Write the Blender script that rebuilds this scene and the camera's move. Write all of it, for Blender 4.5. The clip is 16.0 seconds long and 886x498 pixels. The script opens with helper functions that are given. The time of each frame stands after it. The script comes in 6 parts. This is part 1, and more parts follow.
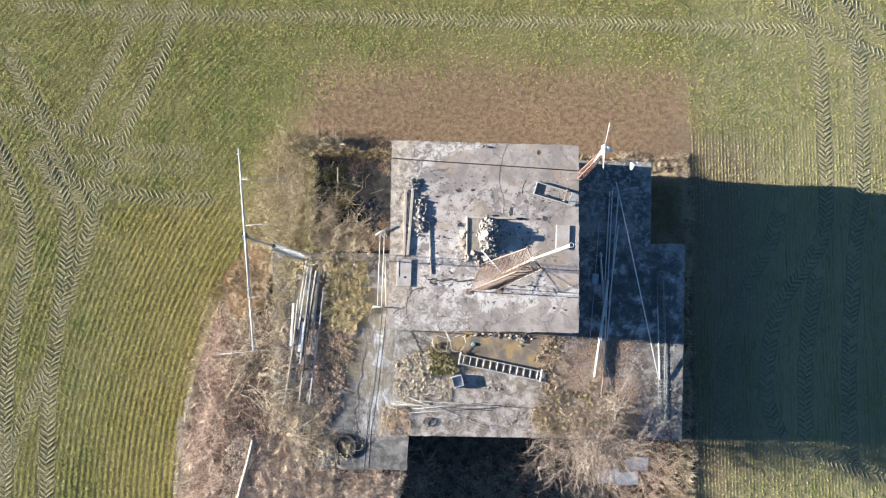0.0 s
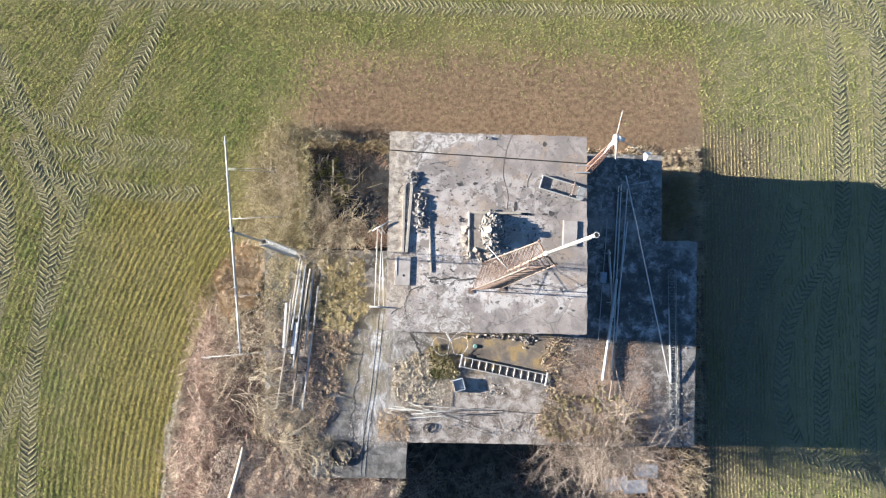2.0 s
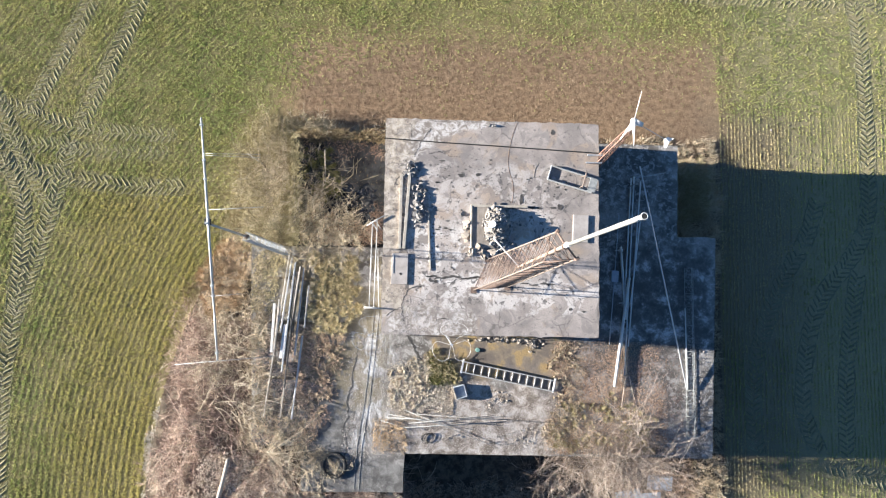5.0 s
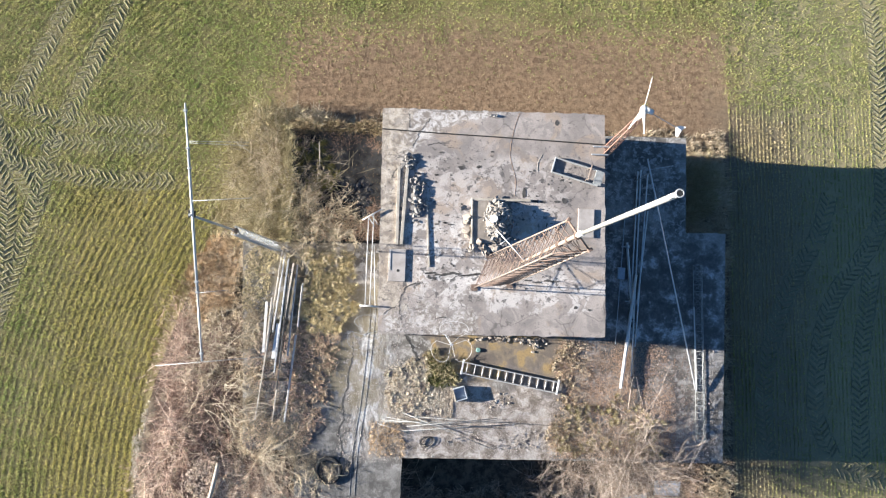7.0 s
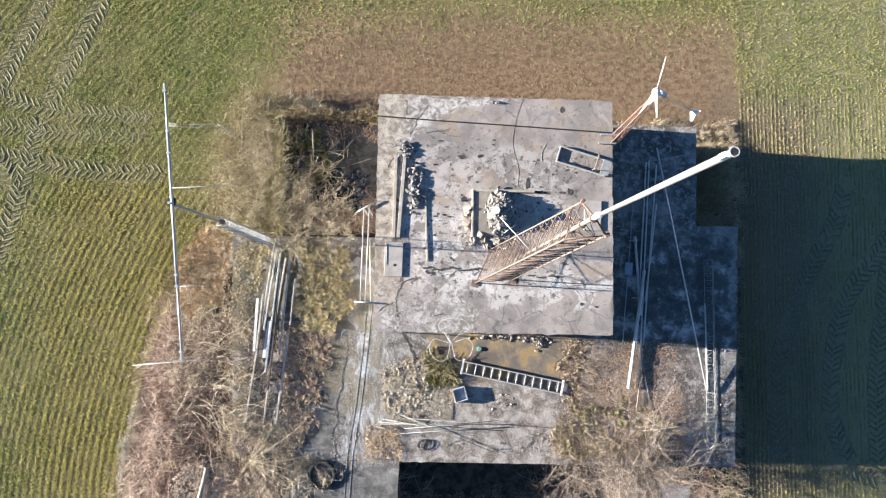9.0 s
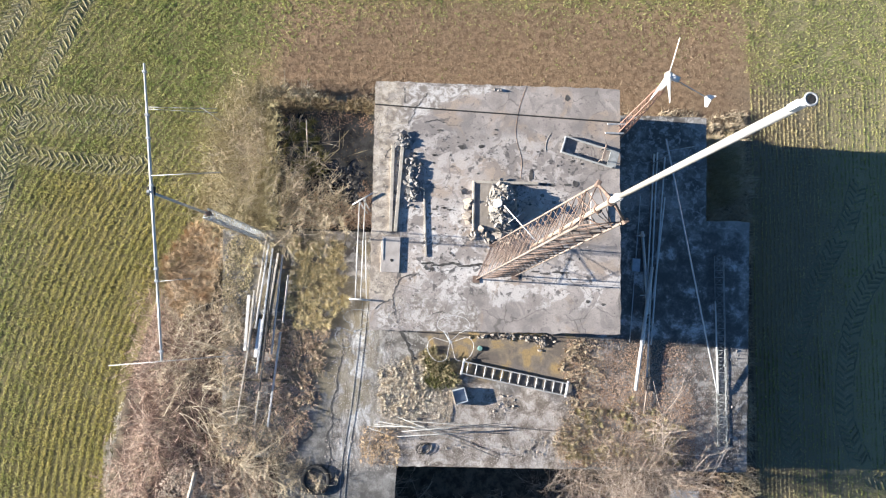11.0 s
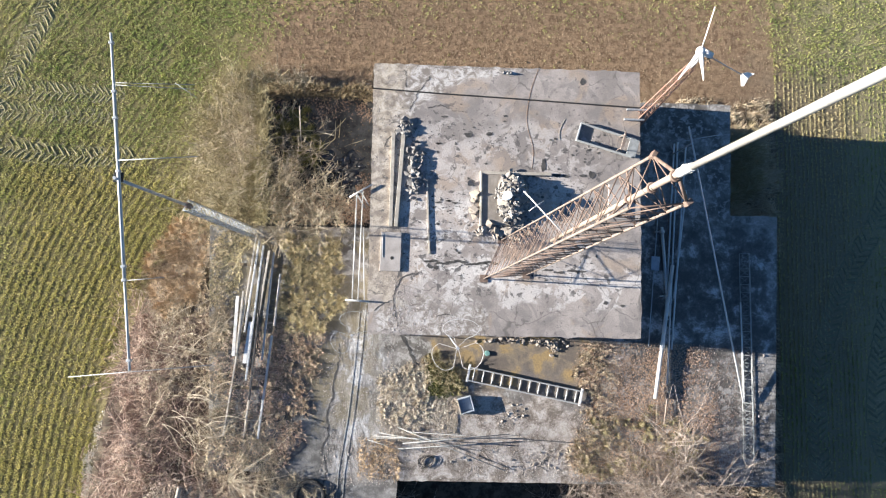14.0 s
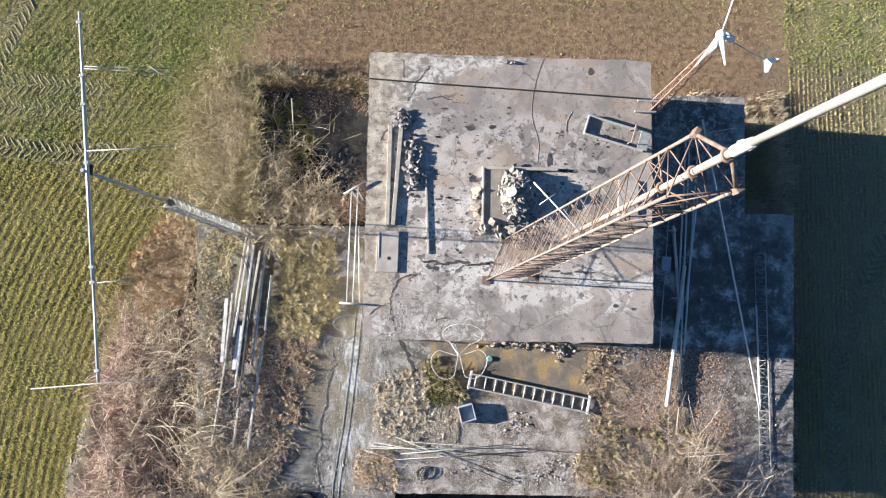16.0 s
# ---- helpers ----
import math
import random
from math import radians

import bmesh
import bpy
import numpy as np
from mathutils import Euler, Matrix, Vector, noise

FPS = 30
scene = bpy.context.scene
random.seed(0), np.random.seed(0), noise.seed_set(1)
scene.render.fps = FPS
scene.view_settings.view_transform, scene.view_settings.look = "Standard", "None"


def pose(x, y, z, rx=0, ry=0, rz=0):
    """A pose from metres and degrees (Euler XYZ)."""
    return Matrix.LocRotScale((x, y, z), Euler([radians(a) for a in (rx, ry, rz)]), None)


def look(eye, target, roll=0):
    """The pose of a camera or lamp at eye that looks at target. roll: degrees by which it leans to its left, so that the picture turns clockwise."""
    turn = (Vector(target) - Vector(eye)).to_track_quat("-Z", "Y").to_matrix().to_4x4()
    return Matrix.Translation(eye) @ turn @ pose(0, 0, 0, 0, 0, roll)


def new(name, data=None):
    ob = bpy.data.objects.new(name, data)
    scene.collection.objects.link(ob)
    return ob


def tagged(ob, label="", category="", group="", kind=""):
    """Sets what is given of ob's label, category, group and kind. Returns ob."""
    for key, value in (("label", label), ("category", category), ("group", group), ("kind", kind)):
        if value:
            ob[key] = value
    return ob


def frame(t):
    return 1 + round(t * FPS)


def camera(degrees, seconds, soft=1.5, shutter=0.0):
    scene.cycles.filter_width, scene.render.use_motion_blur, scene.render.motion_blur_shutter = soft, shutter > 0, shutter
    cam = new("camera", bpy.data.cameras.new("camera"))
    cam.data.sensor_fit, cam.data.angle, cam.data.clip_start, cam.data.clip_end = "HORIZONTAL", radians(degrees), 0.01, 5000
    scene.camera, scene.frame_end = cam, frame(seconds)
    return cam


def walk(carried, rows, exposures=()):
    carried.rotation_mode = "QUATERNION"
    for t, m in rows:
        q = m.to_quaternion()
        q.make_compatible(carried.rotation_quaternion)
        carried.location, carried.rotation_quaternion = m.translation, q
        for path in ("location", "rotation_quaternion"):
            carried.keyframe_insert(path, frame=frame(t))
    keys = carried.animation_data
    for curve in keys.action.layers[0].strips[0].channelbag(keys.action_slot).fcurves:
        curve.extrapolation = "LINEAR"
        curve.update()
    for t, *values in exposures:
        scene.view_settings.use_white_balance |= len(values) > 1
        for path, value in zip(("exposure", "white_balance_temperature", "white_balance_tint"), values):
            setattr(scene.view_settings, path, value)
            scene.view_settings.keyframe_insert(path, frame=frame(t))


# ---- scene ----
cam = camera(70.0, 16.0, 1.2)
PATH = [
    (0, 1.524, 0.531, 28.499, 4.902, -1.207, 0.846),
    (0.5, 1.495, 0.515, 28.168, 4.938, -1.279, 0.859),
    (1, 1.484, 0.519, 27.852, 4.926, -1.304, 0.876),
    (1.5, 1.485, 0.524, 27.546, 4.906, -1.304, 0.890),
    (2, 1.484, 0.518, 27.242, 4.912, -1.312, 0.900),
    (2.5, 1.483, 0.513, 26.943, 4.923, -1.333, 0.905),
    (3, 1.478, 0.518, 26.651, 4.927, -1.360, 0.908),
    (3.5, 1.473, 0.528, 26.359, 4.934, -1.383, 0.914),
    (4, 1.470, 0.538, 26.063, 4.959, -1.400, 0.912),
    (6.5, 1.482, 0.463, 24.839, 4.984, -1.502, 0.947),
    (7, 1.490, 0.457, 24.615, 4.971, -1.517, 0.943),
    (7.5, 1.502, 0.444, 24.371, 4.959, -1.526, 0.947),
    (8, 1.516, 0.423, 24.116, 4.945, -1.530, 0.948),
    (8.5, 1.528, 0.398, 23.857, 4.927, -1.532, 0.940),
    (9, 1.537, 0.367, 23.603, 4.913, -1.536, 0.937),
    (11.5, 1.582, 0.311, 22.475, 4.833, -1.560, 1.031),
    (12, 1.582, 0.315, 22.209, 4.838, -1.575, 1.022),
    (12.5, 1.578, 0.312, 21.945, 4.855, -1.569, 1.019),
    (13, 1.562, 0.308, 21.692, 4.881, -1.552, 1.010),
    (13.5, 1.529, 0.316, 21.454, 4.892, -1.550, 0.999),
    (14, 1.488, 0.333, 21.227, 4.894, -1.565, 0.983),
    (14.5, 1.462, 0.348, 21.005, 4.914, -1.569, 0.971),
    (15, 1.461, 0.364, 20.784, 4.945, -1.561, 0.970),
    (15.5, 1.479, 0.378, 20.544, 4.964, -1.558, 0.964),
    (16, 1.514, 0.383, 20.280, 4.983, -1.560, 0.946),
]
walk(cam, [(t, pose(x, y, z, rx, ry, rz)) for t, x, y, z, rx, ry, rz in PATH],
     [(0.0, 2.23), (4.0, 2.26), (6.5, 2.26), (9.0, 2.19), (12.0, 2.17), (16.0, 2.05)])

# ---- light ----
SUN_EL, SUN_SLOPE = 12.0, -0.046          # low winter sun in the west; shadows run along (1, SUN_SLOPE)
to_sun = Vector((-1.0, -SUN_SLOPE, math.tan(radians(SUN_EL)) * math.hypot(1, SUN_SLOPE))).normalized()
world = bpy.data.worlds.new("sky")
scene.world = world
world.use_nodes = True
wn = world.node_tree.nodes
sky = wn.new("ShaderNodeTexSky")
sky.sky_type = "NISHITA"
sky.sun_disc = False
sky.sun_elevation = radians(SUN_EL)
sky.sun_rotation = math.atan2(to_sun.x, to_sun.y)
sky.altitude = 200
sky.dust_density = 0.2
sky.ozone_density = 5.0
wn["Background"].inputs["Strength"].default_value = 0.043
world.node_tree.links.new(sky.outputs[0], wn["Background"].inputs["Color"])
sun = new("sun", bpy.data.lights.new("sun", "SUN"))
sun.data.energy = 5.2
sun.data.angle = radians(0.53)
sun.data.color = (1.0, 0.945, 0.86)
sun.matrix_world = look((-40, 0, 20), Vector((-40, 0, 20)) - to_sun)

ROOF, LOW = 4.72, 2.25
rng = np.random.default_rng(7)


# ---- materials ----
def nodes_of(name, rough=0.9, metal=0.0, spec=0.3):
    m = bpy.data.materials.new(name)
    m.use_nodes = True
    b = m.node_tree.nodes["Principled BSDF"]
    b.inputs["Roughness"].default_value = rough
    b.inputs["Metallic"].default_value = metal
    b.inputs["Specular IOR Level"].default_value = spec
    return m, m.node_tree, b


def coords(nt, kind="Object"):
    return nt.nodes.new("ShaderNodeTexCoord").outputs[kind]


def noise_tex(nt, vec, scale, detail=6.0, rough=0.6, distort=0.0):
    n = nt.nodes.new("ShaderNodeTexNoise")
    n.inputs["Scale"].default_value = scale
    n.inputs["Detail"].default_value = detail
    n.inputs["Roughness"].default_value = rough
    n.inputs["Distortion"].default_value = distort
    nt.links.new(vec, n.inputs["Vector"])
    return n.outputs["Fac"]


def ramp(nt, fac, stops):
    r = nt.nodes.new("ShaderNodeValToRGB")
    while len(r.color_ramp.elements) < len(stops):
        r.color_ramp.elements.new(0.5)
    for e, (p, c) in zip(r.color_ramp.elements, stops):
        e.position = p
        e.color = (*c, 1) if len(c) == 3 else (c[0], c[0], c[0], 1)
    nt.links.new(fac, r.inputs["Fac"])
    return r.outputs["Color"]


def mix(nt, fac, a, b):
    n = nt.nodes.new("ShaderNodeMix")
    n.data_type = "RGBA"
    for i, v in ((0, fac), (6, a), (7, b)):
        if isinstance(v, (int, float)):
            n.inputs[i].default_value = v
        elif isinstance(v, tuple):
            n.inputs[i].default_value = (*v, 1)
        else:
            nt.links.new(v, n.inputs[i])
    return n.outputs[2]


def calc(nt, op, a, b=0.0):
    n = nt.nodes.new("ShaderNodeMath")
    n.operation = op
    for i, v in ((0, a), (1, b)):
        if isinstance(v, (int, float)):
            n.inputs[i].default_value = v
        else:
            nt.links.new(v, n.inputs[i])
    return n.outputs[0]


def bump(nt, bsdf, height, strength, distance):
    n = nt.nodes.new("ShaderNodeBump")
    n.inputs["Strength"].default_value = strength
    n.inputs["Distance"].default_value = distance
    nt.links.new(height, n.inputs["Height"])
    nt.links.new(n.outputs["Normal"], bsdf.inputs["Normal"])


def plain(name, dark, light, scale=8.0, rough=0.85, metal=0.0, relief=0.004, spec=0.3, fine=60.0):
    """Two-scale mottled surface."""
    m, nt, b = nodes_of(name, rough, metal, spec)
    v = coords(nt)
    big, small = noise_tex(nt, v, scale), noise_tex(nt, v, fine, 3.0)
    f = calc(nt, "ADD", calc(nt, "MULTIPLY", big, 0.65), calc(nt, "MULTIPLY", small, 0.35))
    nt.links.new(ramp(nt, f, ((0.36, dark), (0.64, light))), b.inputs["Base Color"])
    if relief:
        bump(nt, b, small, 0.6, relief)
    return m


def varied(name, colours, rough=0.9, use="island", spec=0.2, thin=0.0):
    """One colour for each loose piece, picked from a ramp."""
    m, nt, b = nodes_of(name, rough, 0.0, spec)
    if use == "island":
        r = nt.nodes.new("ShaderNodeNewGeometry").outputs["Random Per Island"]
    else:
        r = nt.nodes.new("ShaderNodeObjectInfo").outputs["Random"]
    n = len(colours)
    base = ramp(nt, r, [(i / (n - 1), c) for i, c in enumerate(colours)])
    big = noise_tex(nt, coords(nt), 0.5 if use == "island" else 9.0)
    shade = ramp(nt, big, ((0.3, (0.72,)), (0.7, (1.2,))))
    mul = nt.nodes.new("ShaderNodeMix")
    mul.data_type, mul.blend_type = "RGBA", "MULTIPLY"
    mul.inputs[0].default_value = 1.0
    nt.links.new(base, mul.inputs[6])
    nt.links.new(shade, mul.inputs[7])
    nt.links.new(mul.outputs[2], b.inputs["Base Color"])
    if thin:      # light shines through thin leaves
        t, sh = nt.nodes.new("ShaderNodeBsdfTranslucent"), nt.nodes.new("ShaderNodeMixShader")
        nt.links.new(mul.outputs[2], t.inputs["Color"])
        sh.inputs[0].default_value = thin
        nt.links.new(b.outputs[0], sh.inputs[1])
        nt.links.new(t.outputs[0], sh.inputs[2])
        nt.links.new(sh.outputs[0], nt.nodes["Material Output"].inputs["Surface"])
    return m


def zone(nt, v, centre, half, soft):
    """1 inside a box of the plan (centre, half sizes), fading over soft metres; its rim wanders."""
    sep = nt.nodes.new("ShaderNodeSeparateXYZ")
    nt.links.new(v, sep.inputs[0])
    wob = calc(nt, "MULTIPLY", calc(nt, "SUBTRACT", noise_tex(nt, v, 1.3, 6.0), 0.5), 2.2)
    out = None
    for k in (0, 1):
        d = calc(nt, "ADD", calc(nt, "SUBTRACT", calc(nt, "ABSOLUTE", calc(nt, "SUBTRACT", sep.outputs[k], centre[k])), half[k]), wob)
        f = nt.nodes.new("ShaderNodeMapRange")
        f.inputs["From Min"].default_value, f.inputs["From Max"].default_value = soft, 0.0
        nt.links.new(d, f.inputs["Value"])
        out = f.outputs[0] if out is None else calc(nt, "MULTIPLY", out, f.outputs[0])
    return out


def spots(nt, v, scale, at, width, rough=0.65, distort=0.3, detail=8.0):
    """Ragged patches: 1 where the noise is over `at`."""
    return ramp(nt, noise_tex(nt, v, scale, detail, rough, distort), ((at - width, (0.0,)), (at + width, (1.0,))))


def roof_concrete():
    """Weathered flat roof: grey screed, scraped pale patches, tar remains, a paler worn corner."""
    m, nt, b = nodes_of("roof_concrete", 0.88, 0.0, 0.3)
    v = coords(nt)
    col = ramp(nt, noise_tex(nt, v, 0.7, 9.0, 0.6), ((0.42, (0.245, 0.217, 0.20)), (0.5, (0.315, 0.277, 0.255)), (0.58, (0.395, 0.347, 0.315))))
    # brownish water marks
    col = mix(nt, calc(nt, "MULTIPLY", spots(nt, v, 0.9, 0.56, 0.04, 0.5, 0.8, 4.0), 0.55), col, (0.36, 0.27, 0.195))
    col = mix(nt, calc(nt, "MULTIPLY", spots(nt, v, 1.6, 0.545, 0.015, 0.5, 1.2, 5.0), 0.5), col, (0.20, 0.182, 0.175))
    # scraped pale patches: across the middle, along the south, on the west margin
    mid = calc(nt, "MULTIPLY", zone(nt, v, (3.1, 3.0), (2.5, 1.9), 0.5), spots(nt, v, 1.9, 0.505, 0.012, 0.68, 0.5))
    col = mix(nt, calc(nt, "MULTIPLY", mid, 0.6), col, (0.52, 0.475, 0.445))
    low = calc(nt, "MULTIPLY", zone(nt, v, (4.6, 0.85), (2.6, 0.33), 0.25), spots(nt, v, 1.5, 0.49, 0.012, 0.6, 0.7))
    col = mix(nt, calc(nt, "MULTIPLY", low, 0.65), col, (0.66, 0.62, 0.59))
    white = calc(nt, "MULTIPLY", zone(nt, v, (2.4, 1.9), (1.3, 0.9), 0.5), spots(nt, v, 2.6, 0.525, 0.012, 0.7, 0.5))
    col = mix(nt, calc(nt, "MULTIPLY", white, 0.65), col, (0.72, 0.69, 0.66))
    grit = ramp(nt, noise_tex(nt, v, 4.0, 10.0, 0.75, 0.8), ((0.44, (0.20, 0.172, 0.148)), (0.5, (0.36, 0.325, 0.295)), (0.57, (0.62, 0.59, 0.565))))
    sep = nt.nodes.new("ShaderNodeSeparateXYZ")
    nt.links.new(v, sep.inputs[0])
    x, y = sep.outputs[0], sep.outputs[1]
    dx, dy = calc(nt, "SUBTRACT", x, 3.6), calc(nt, "SUBTRACT", y, 3.2)
    rad = calc(nt, "SQRT", calc(nt, "ADD", calc(nt, "MULTIPLY", dx, dx), calc(nt, "MULTIPLY", dy, dy)))
    arc = calc(nt, "MULTIPLY", ramp(nt, calc(nt, "ADD", calc(nt, "MULTIPLY", rad, 0.2), calc(nt, "MULTIPLY", noise_tex(nt, v, 1.4), 0.15)), ((0.735, (0.0,)), (0.75, (1.0,)))),
               ramp(nt, calc(nt, "ADD", calc(nt, "MULTIPLY", calc(nt, "SUBTRACT", y, x), 0.1), 0.4), ((0.6, (0.0,)), (0.72, (1.0,)))))
    col = mix(nt, calc(nt, "MULTIPLY", arc, 0.85), col, grit)
    col = mix(nt, calc(nt, "MULTIPLY", zone(nt, v, (1.7, -0.15), (1.3, 0.25), 0.3), 0.8), col, grit)
    edge = calc(nt, "MULTIPLY", zone(nt, v, (0.1, 3.9), (0.45, 3.2), 0.5), 0.7)
    warm = ramp(nt, noise_tex(nt, v, 3.2, 9.0, 0.72), ((0.44, (0.24, 0.195, 0.15)), (0.56, (0.56, 0.48, 0.38))))
    col = mix(nt, edge, col, warm)
    # dark tar specks, hairline cracks
    col = mix(nt, calc(nt, "MULTIPLY", calc(nt, "MULTIPLY", zone(nt, v, (3.3, 3.0), (3.0, 2.3), 0.5), spots(nt, v, 4.2, 0.60, 0.012, 0.62, 0.4)), 0.85), col, (0.085, 0.08, 0.08))
    col = mix(nt, calc(nt, "MULTIPLY", spots(nt, v, 9.0, 0.63, 0.02, 0.6, 0.2), 0.7), col, (0.11, 0.10, 0.10))
    crack = nt.nodes.new("ShaderNodeTexVoronoi")
    crack.feature = "DISTANCE_TO_EDGE"
    crack.inputs["Scale"].default_value = 0.75
    warp = nt.nodes.new("ShaderNodeVectorMath")
    warp.operation = "MULTIPLY_ADD"
    jig = nt.nodes.new("ShaderNodeTexNoise")
    jig.inputs["Scale"].default_value, jig.inputs["Detail"].default_value = 2.5, 6.0
    nt.links.new(v, jig.inputs["Vector"])
    nt.links.new(jig.outputs["Color"], warp.inputs[0])
    warp.inputs[1].default_value = (0.55, 0.55, 0.0)
    nt.links.new(v, warp.inputs[2])
    nt.links.new(warp.outputs[0], crack.inputs["Vector"])
    line = calc(nt, "MULTIPLY", ramp(nt, crack.outputs["Distance"], ((0.004, (1.0,)), (0.012, (0.0,)))), spots(nt, v, 0.6, 0.50, 0.03))
    col = mix(nt, calc(nt, "MULTIPLY", line, 0.65), col, (0.10, 0.09, 0.085))
    fine = noise_tex(nt, v, 40.0, 5.0, 0.65)
    col = mix(nt, ramp(nt, fine, ((0.42, (0.32,)), (0.54, (0.0,)))), col, (0.13, 0.12, 0.115))
    nt.links.new(col, b.inputs["Base Color"])
    bump(nt, b, calc(nt, "ADD", fine, calc(nt, "MULTIPLY", noise_tex(nt, v, 5.0, 9.0, 0.7), 2.0)), 0.55, 0.006)
    return m


def slab_concrete():
    """Lower slab: blotched grey concrete, brown silt and wet dirt beside the upper wall, moss in the west."""
    m, nt, b = nodes_of("slab_concrete", 0.9, 0.0, 0.3)
    v = coords(nt)
    col = ramp(nt, noise_tex(nt, v, 0.9, 10.0, 0.68), ((0.43, (0.10, 0.092, 0.084)), (0.5, (0.165, 0.152, 0.14)), (0.57, (0.28, 0.26, 0.24))))
    col = mix(nt, calc(nt, "MULTIPLY", spots(nt, v, 4.5, 0.54, 0.02, 0.75, 0.5), 0.7), col, (0.43, 0.415, 0.395))
    mud = ramp(nt, noise_tex(nt, v, 1.3, 7.0, 0.6, 0.5), ((0.42, (0.15, 0.125, 0.105)), (0.5, (0.235, 0.19, 0.14)), (0.56, (0.33, 0.235, 0.115))))
    col = mix(nt, zone(nt, v, (4.1, -1.3), (2.4, 0.85), 0.25), col, mud)
    wet = calc(nt, "MULTIPLY", zone(nt, v, (5.2, -2.9), (0.9, 1.0), 0.4), 0.8)
    col = mix(nt, wet, col, (0.17, 0.15, 0.14))
    dirt = ramp(nt, noise_tex(nt, v, 2.2, 10.0, 0.72, 0.4), ((0.43, (0.16, 0.13, 0.105)), (0.5, (0.34, 0.295, 0.255)), (0.57, (0.58, 0.53, 0.49))))
    col = mix(nt, calc(nt, "MULTIPLY", zone(nt, v, (3.2, -3.7), (2.6, 1.1), 0.4), 0.85), col, dirt)
    dull = ramp(nt, noise_tex(nt, v, 1.8, 9.0, 0.7, 0.4), ((0.43, (0.085, 0.083, 0.080)), (0.5, (0.14, 0.136, 0.13)), (0.57, (0.21, 0.205, 0.195))))
    col = mix(nt, calc(nt, "MULTIPLY", zone(nt, v, (-2.0, -3.3), (0.75, 2.4), 0.3), 0.9), col, dull)
    col = mix(nt, calc(nt, "MULTIPLY", zone(nt, v, (-1.1, -5.6), (1.8, 0.5), 0.5), 0.75), col, dull)
    # east of the upper block: base darkened for its shade, pale blotches on top
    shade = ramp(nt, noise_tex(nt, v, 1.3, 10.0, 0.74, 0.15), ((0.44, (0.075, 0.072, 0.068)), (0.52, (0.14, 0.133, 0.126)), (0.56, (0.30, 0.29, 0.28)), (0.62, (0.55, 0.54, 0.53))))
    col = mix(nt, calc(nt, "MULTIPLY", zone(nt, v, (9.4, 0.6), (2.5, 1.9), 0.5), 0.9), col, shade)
    along = nt.nodes.new("ShaderNodeVectorMath")
    along.operation = "MULTIPLY"
    along.inputs[1].default_value = (1.6, 0.45, 1.0)
    nt.links.new(v, along.inputs[0])
    strip = ramp(nt, noise_tex(nt, along.outputs[0], 2.4, 10.0, 0.75, 0.6), ((0.43, (0.15, 0.145, 0.14)), (0.5, (0.38, 0.37, 0.36)), (0.57, (0.64, 0.63, 0.62))))
    col = mix(nt, calc(nt, "MULTIPLY", zone(nt, v, (-0.45, -2.0), (0.45, 2.4), 0.4), 0.95), col, strip)
    moss = calc(nt, "MULTIPLY", zone(nt, v, (-2.8, 2.0), (2.6, 5.0), 0.6), spots(nt, v, 1.5, 0.49, 0.03))
    col = mix(nt, calc(nt, "MULTIPLY", moss, 0.75), col, (0.20, 0.165, 0.10))
    fine = noise_tex(nt, v, 34.0, 6.0, 0.68)
    col = mix(nt, ramp(nt, fine, ((0.42, (0.4,)), (0.54, (0.0,)))), col, (0.07, 0.065, 0.06))
    nt.links.new(col, b.inputs["Base Color"])
    bump(nt, b, calc(nt, "ADD", fine, calc(nt, "MULTIPLY", noise_tex(nt, v, 4.0, 9.0, 0.7), 2.0)), 0.6, 0.009)
    return m


def field_soil():
    m, nt, b = nodes_of("field_soil", 0.95, 0.0, 0.1)
    v = coords(nt)
    base = ramp(nt, noise_tex(nt, v, 0.35, 8.0, 0.65), ((0.40, (0.165, 0.148, 0.062)), (0.60, (0.275, 0.235, 0.118))))
    fine = noise_tex(nt, v, 14.0, 8.0, 0.7)
    col = mix(nt, ramp(nt, fine, ((0.40, (0.7,)), (0.60, (0.0,)))), base, (0.085, 0.066, 0.034))
    red = ramp(nt, noise_tex(nt, v, 5.0, 8.0, 0.7), ((0.42, (0.16, 0.105, 0.066)), (0.58, (0.30, 0.205, 0.13))))
    col = mix(nt, zone(nt, v, (4.9, 8.3), (8.6, 2.6), 1.6), col, red)
    col = mix(nt, calc(nt, "MULTIPLY", zone(nt, v, (20.6, 3.0), (6.0, 17.0), 2.0), 0.5), col, (0.34, 0.30, 0.19))
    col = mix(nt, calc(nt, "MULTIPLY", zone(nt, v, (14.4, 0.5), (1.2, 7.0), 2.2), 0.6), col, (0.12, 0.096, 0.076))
    sep = nt.nodes.new("ShaderNodeSeparateXYZ")
    nt.links.new(v, sep.inputs[0])
    dx, dy = calc(nt, "SUBTRACT", sep.outputs[0], 13.5), calc(nt, "ADD", sep.outputs[1], 8.0)
    rad = calc(nt, "SQRT", calc(nt, "ADD", calc(nt, "MULTIPLY", dx, dx), calc(nt, "MULTIPLY", dy, dy)))
    site = calc(nt, "MULTIPLY", calc(nt, "MULTIPLY", calc(nt, "LESS_THAN", rad, 22.85), calc(nt, "LESS_THAN", sep.outputs[0], 13.4)), calc(nt, "LESS_THAN", sep.outputs[1], 6.9))
    humus = ramp(nt, noise_tex(nt, v, 3.0, 9.0, 0.7), ((0.42, (0.042, 0.034, 0.027)), (0.58, (0.12, 0.095, 0.07))))
    col = mix(nt, site, col, humus)
    nt.links.new(col, b.inputs["Base Color"])
    bump(nt, b, fine, 0.6, 0.03)
    return m


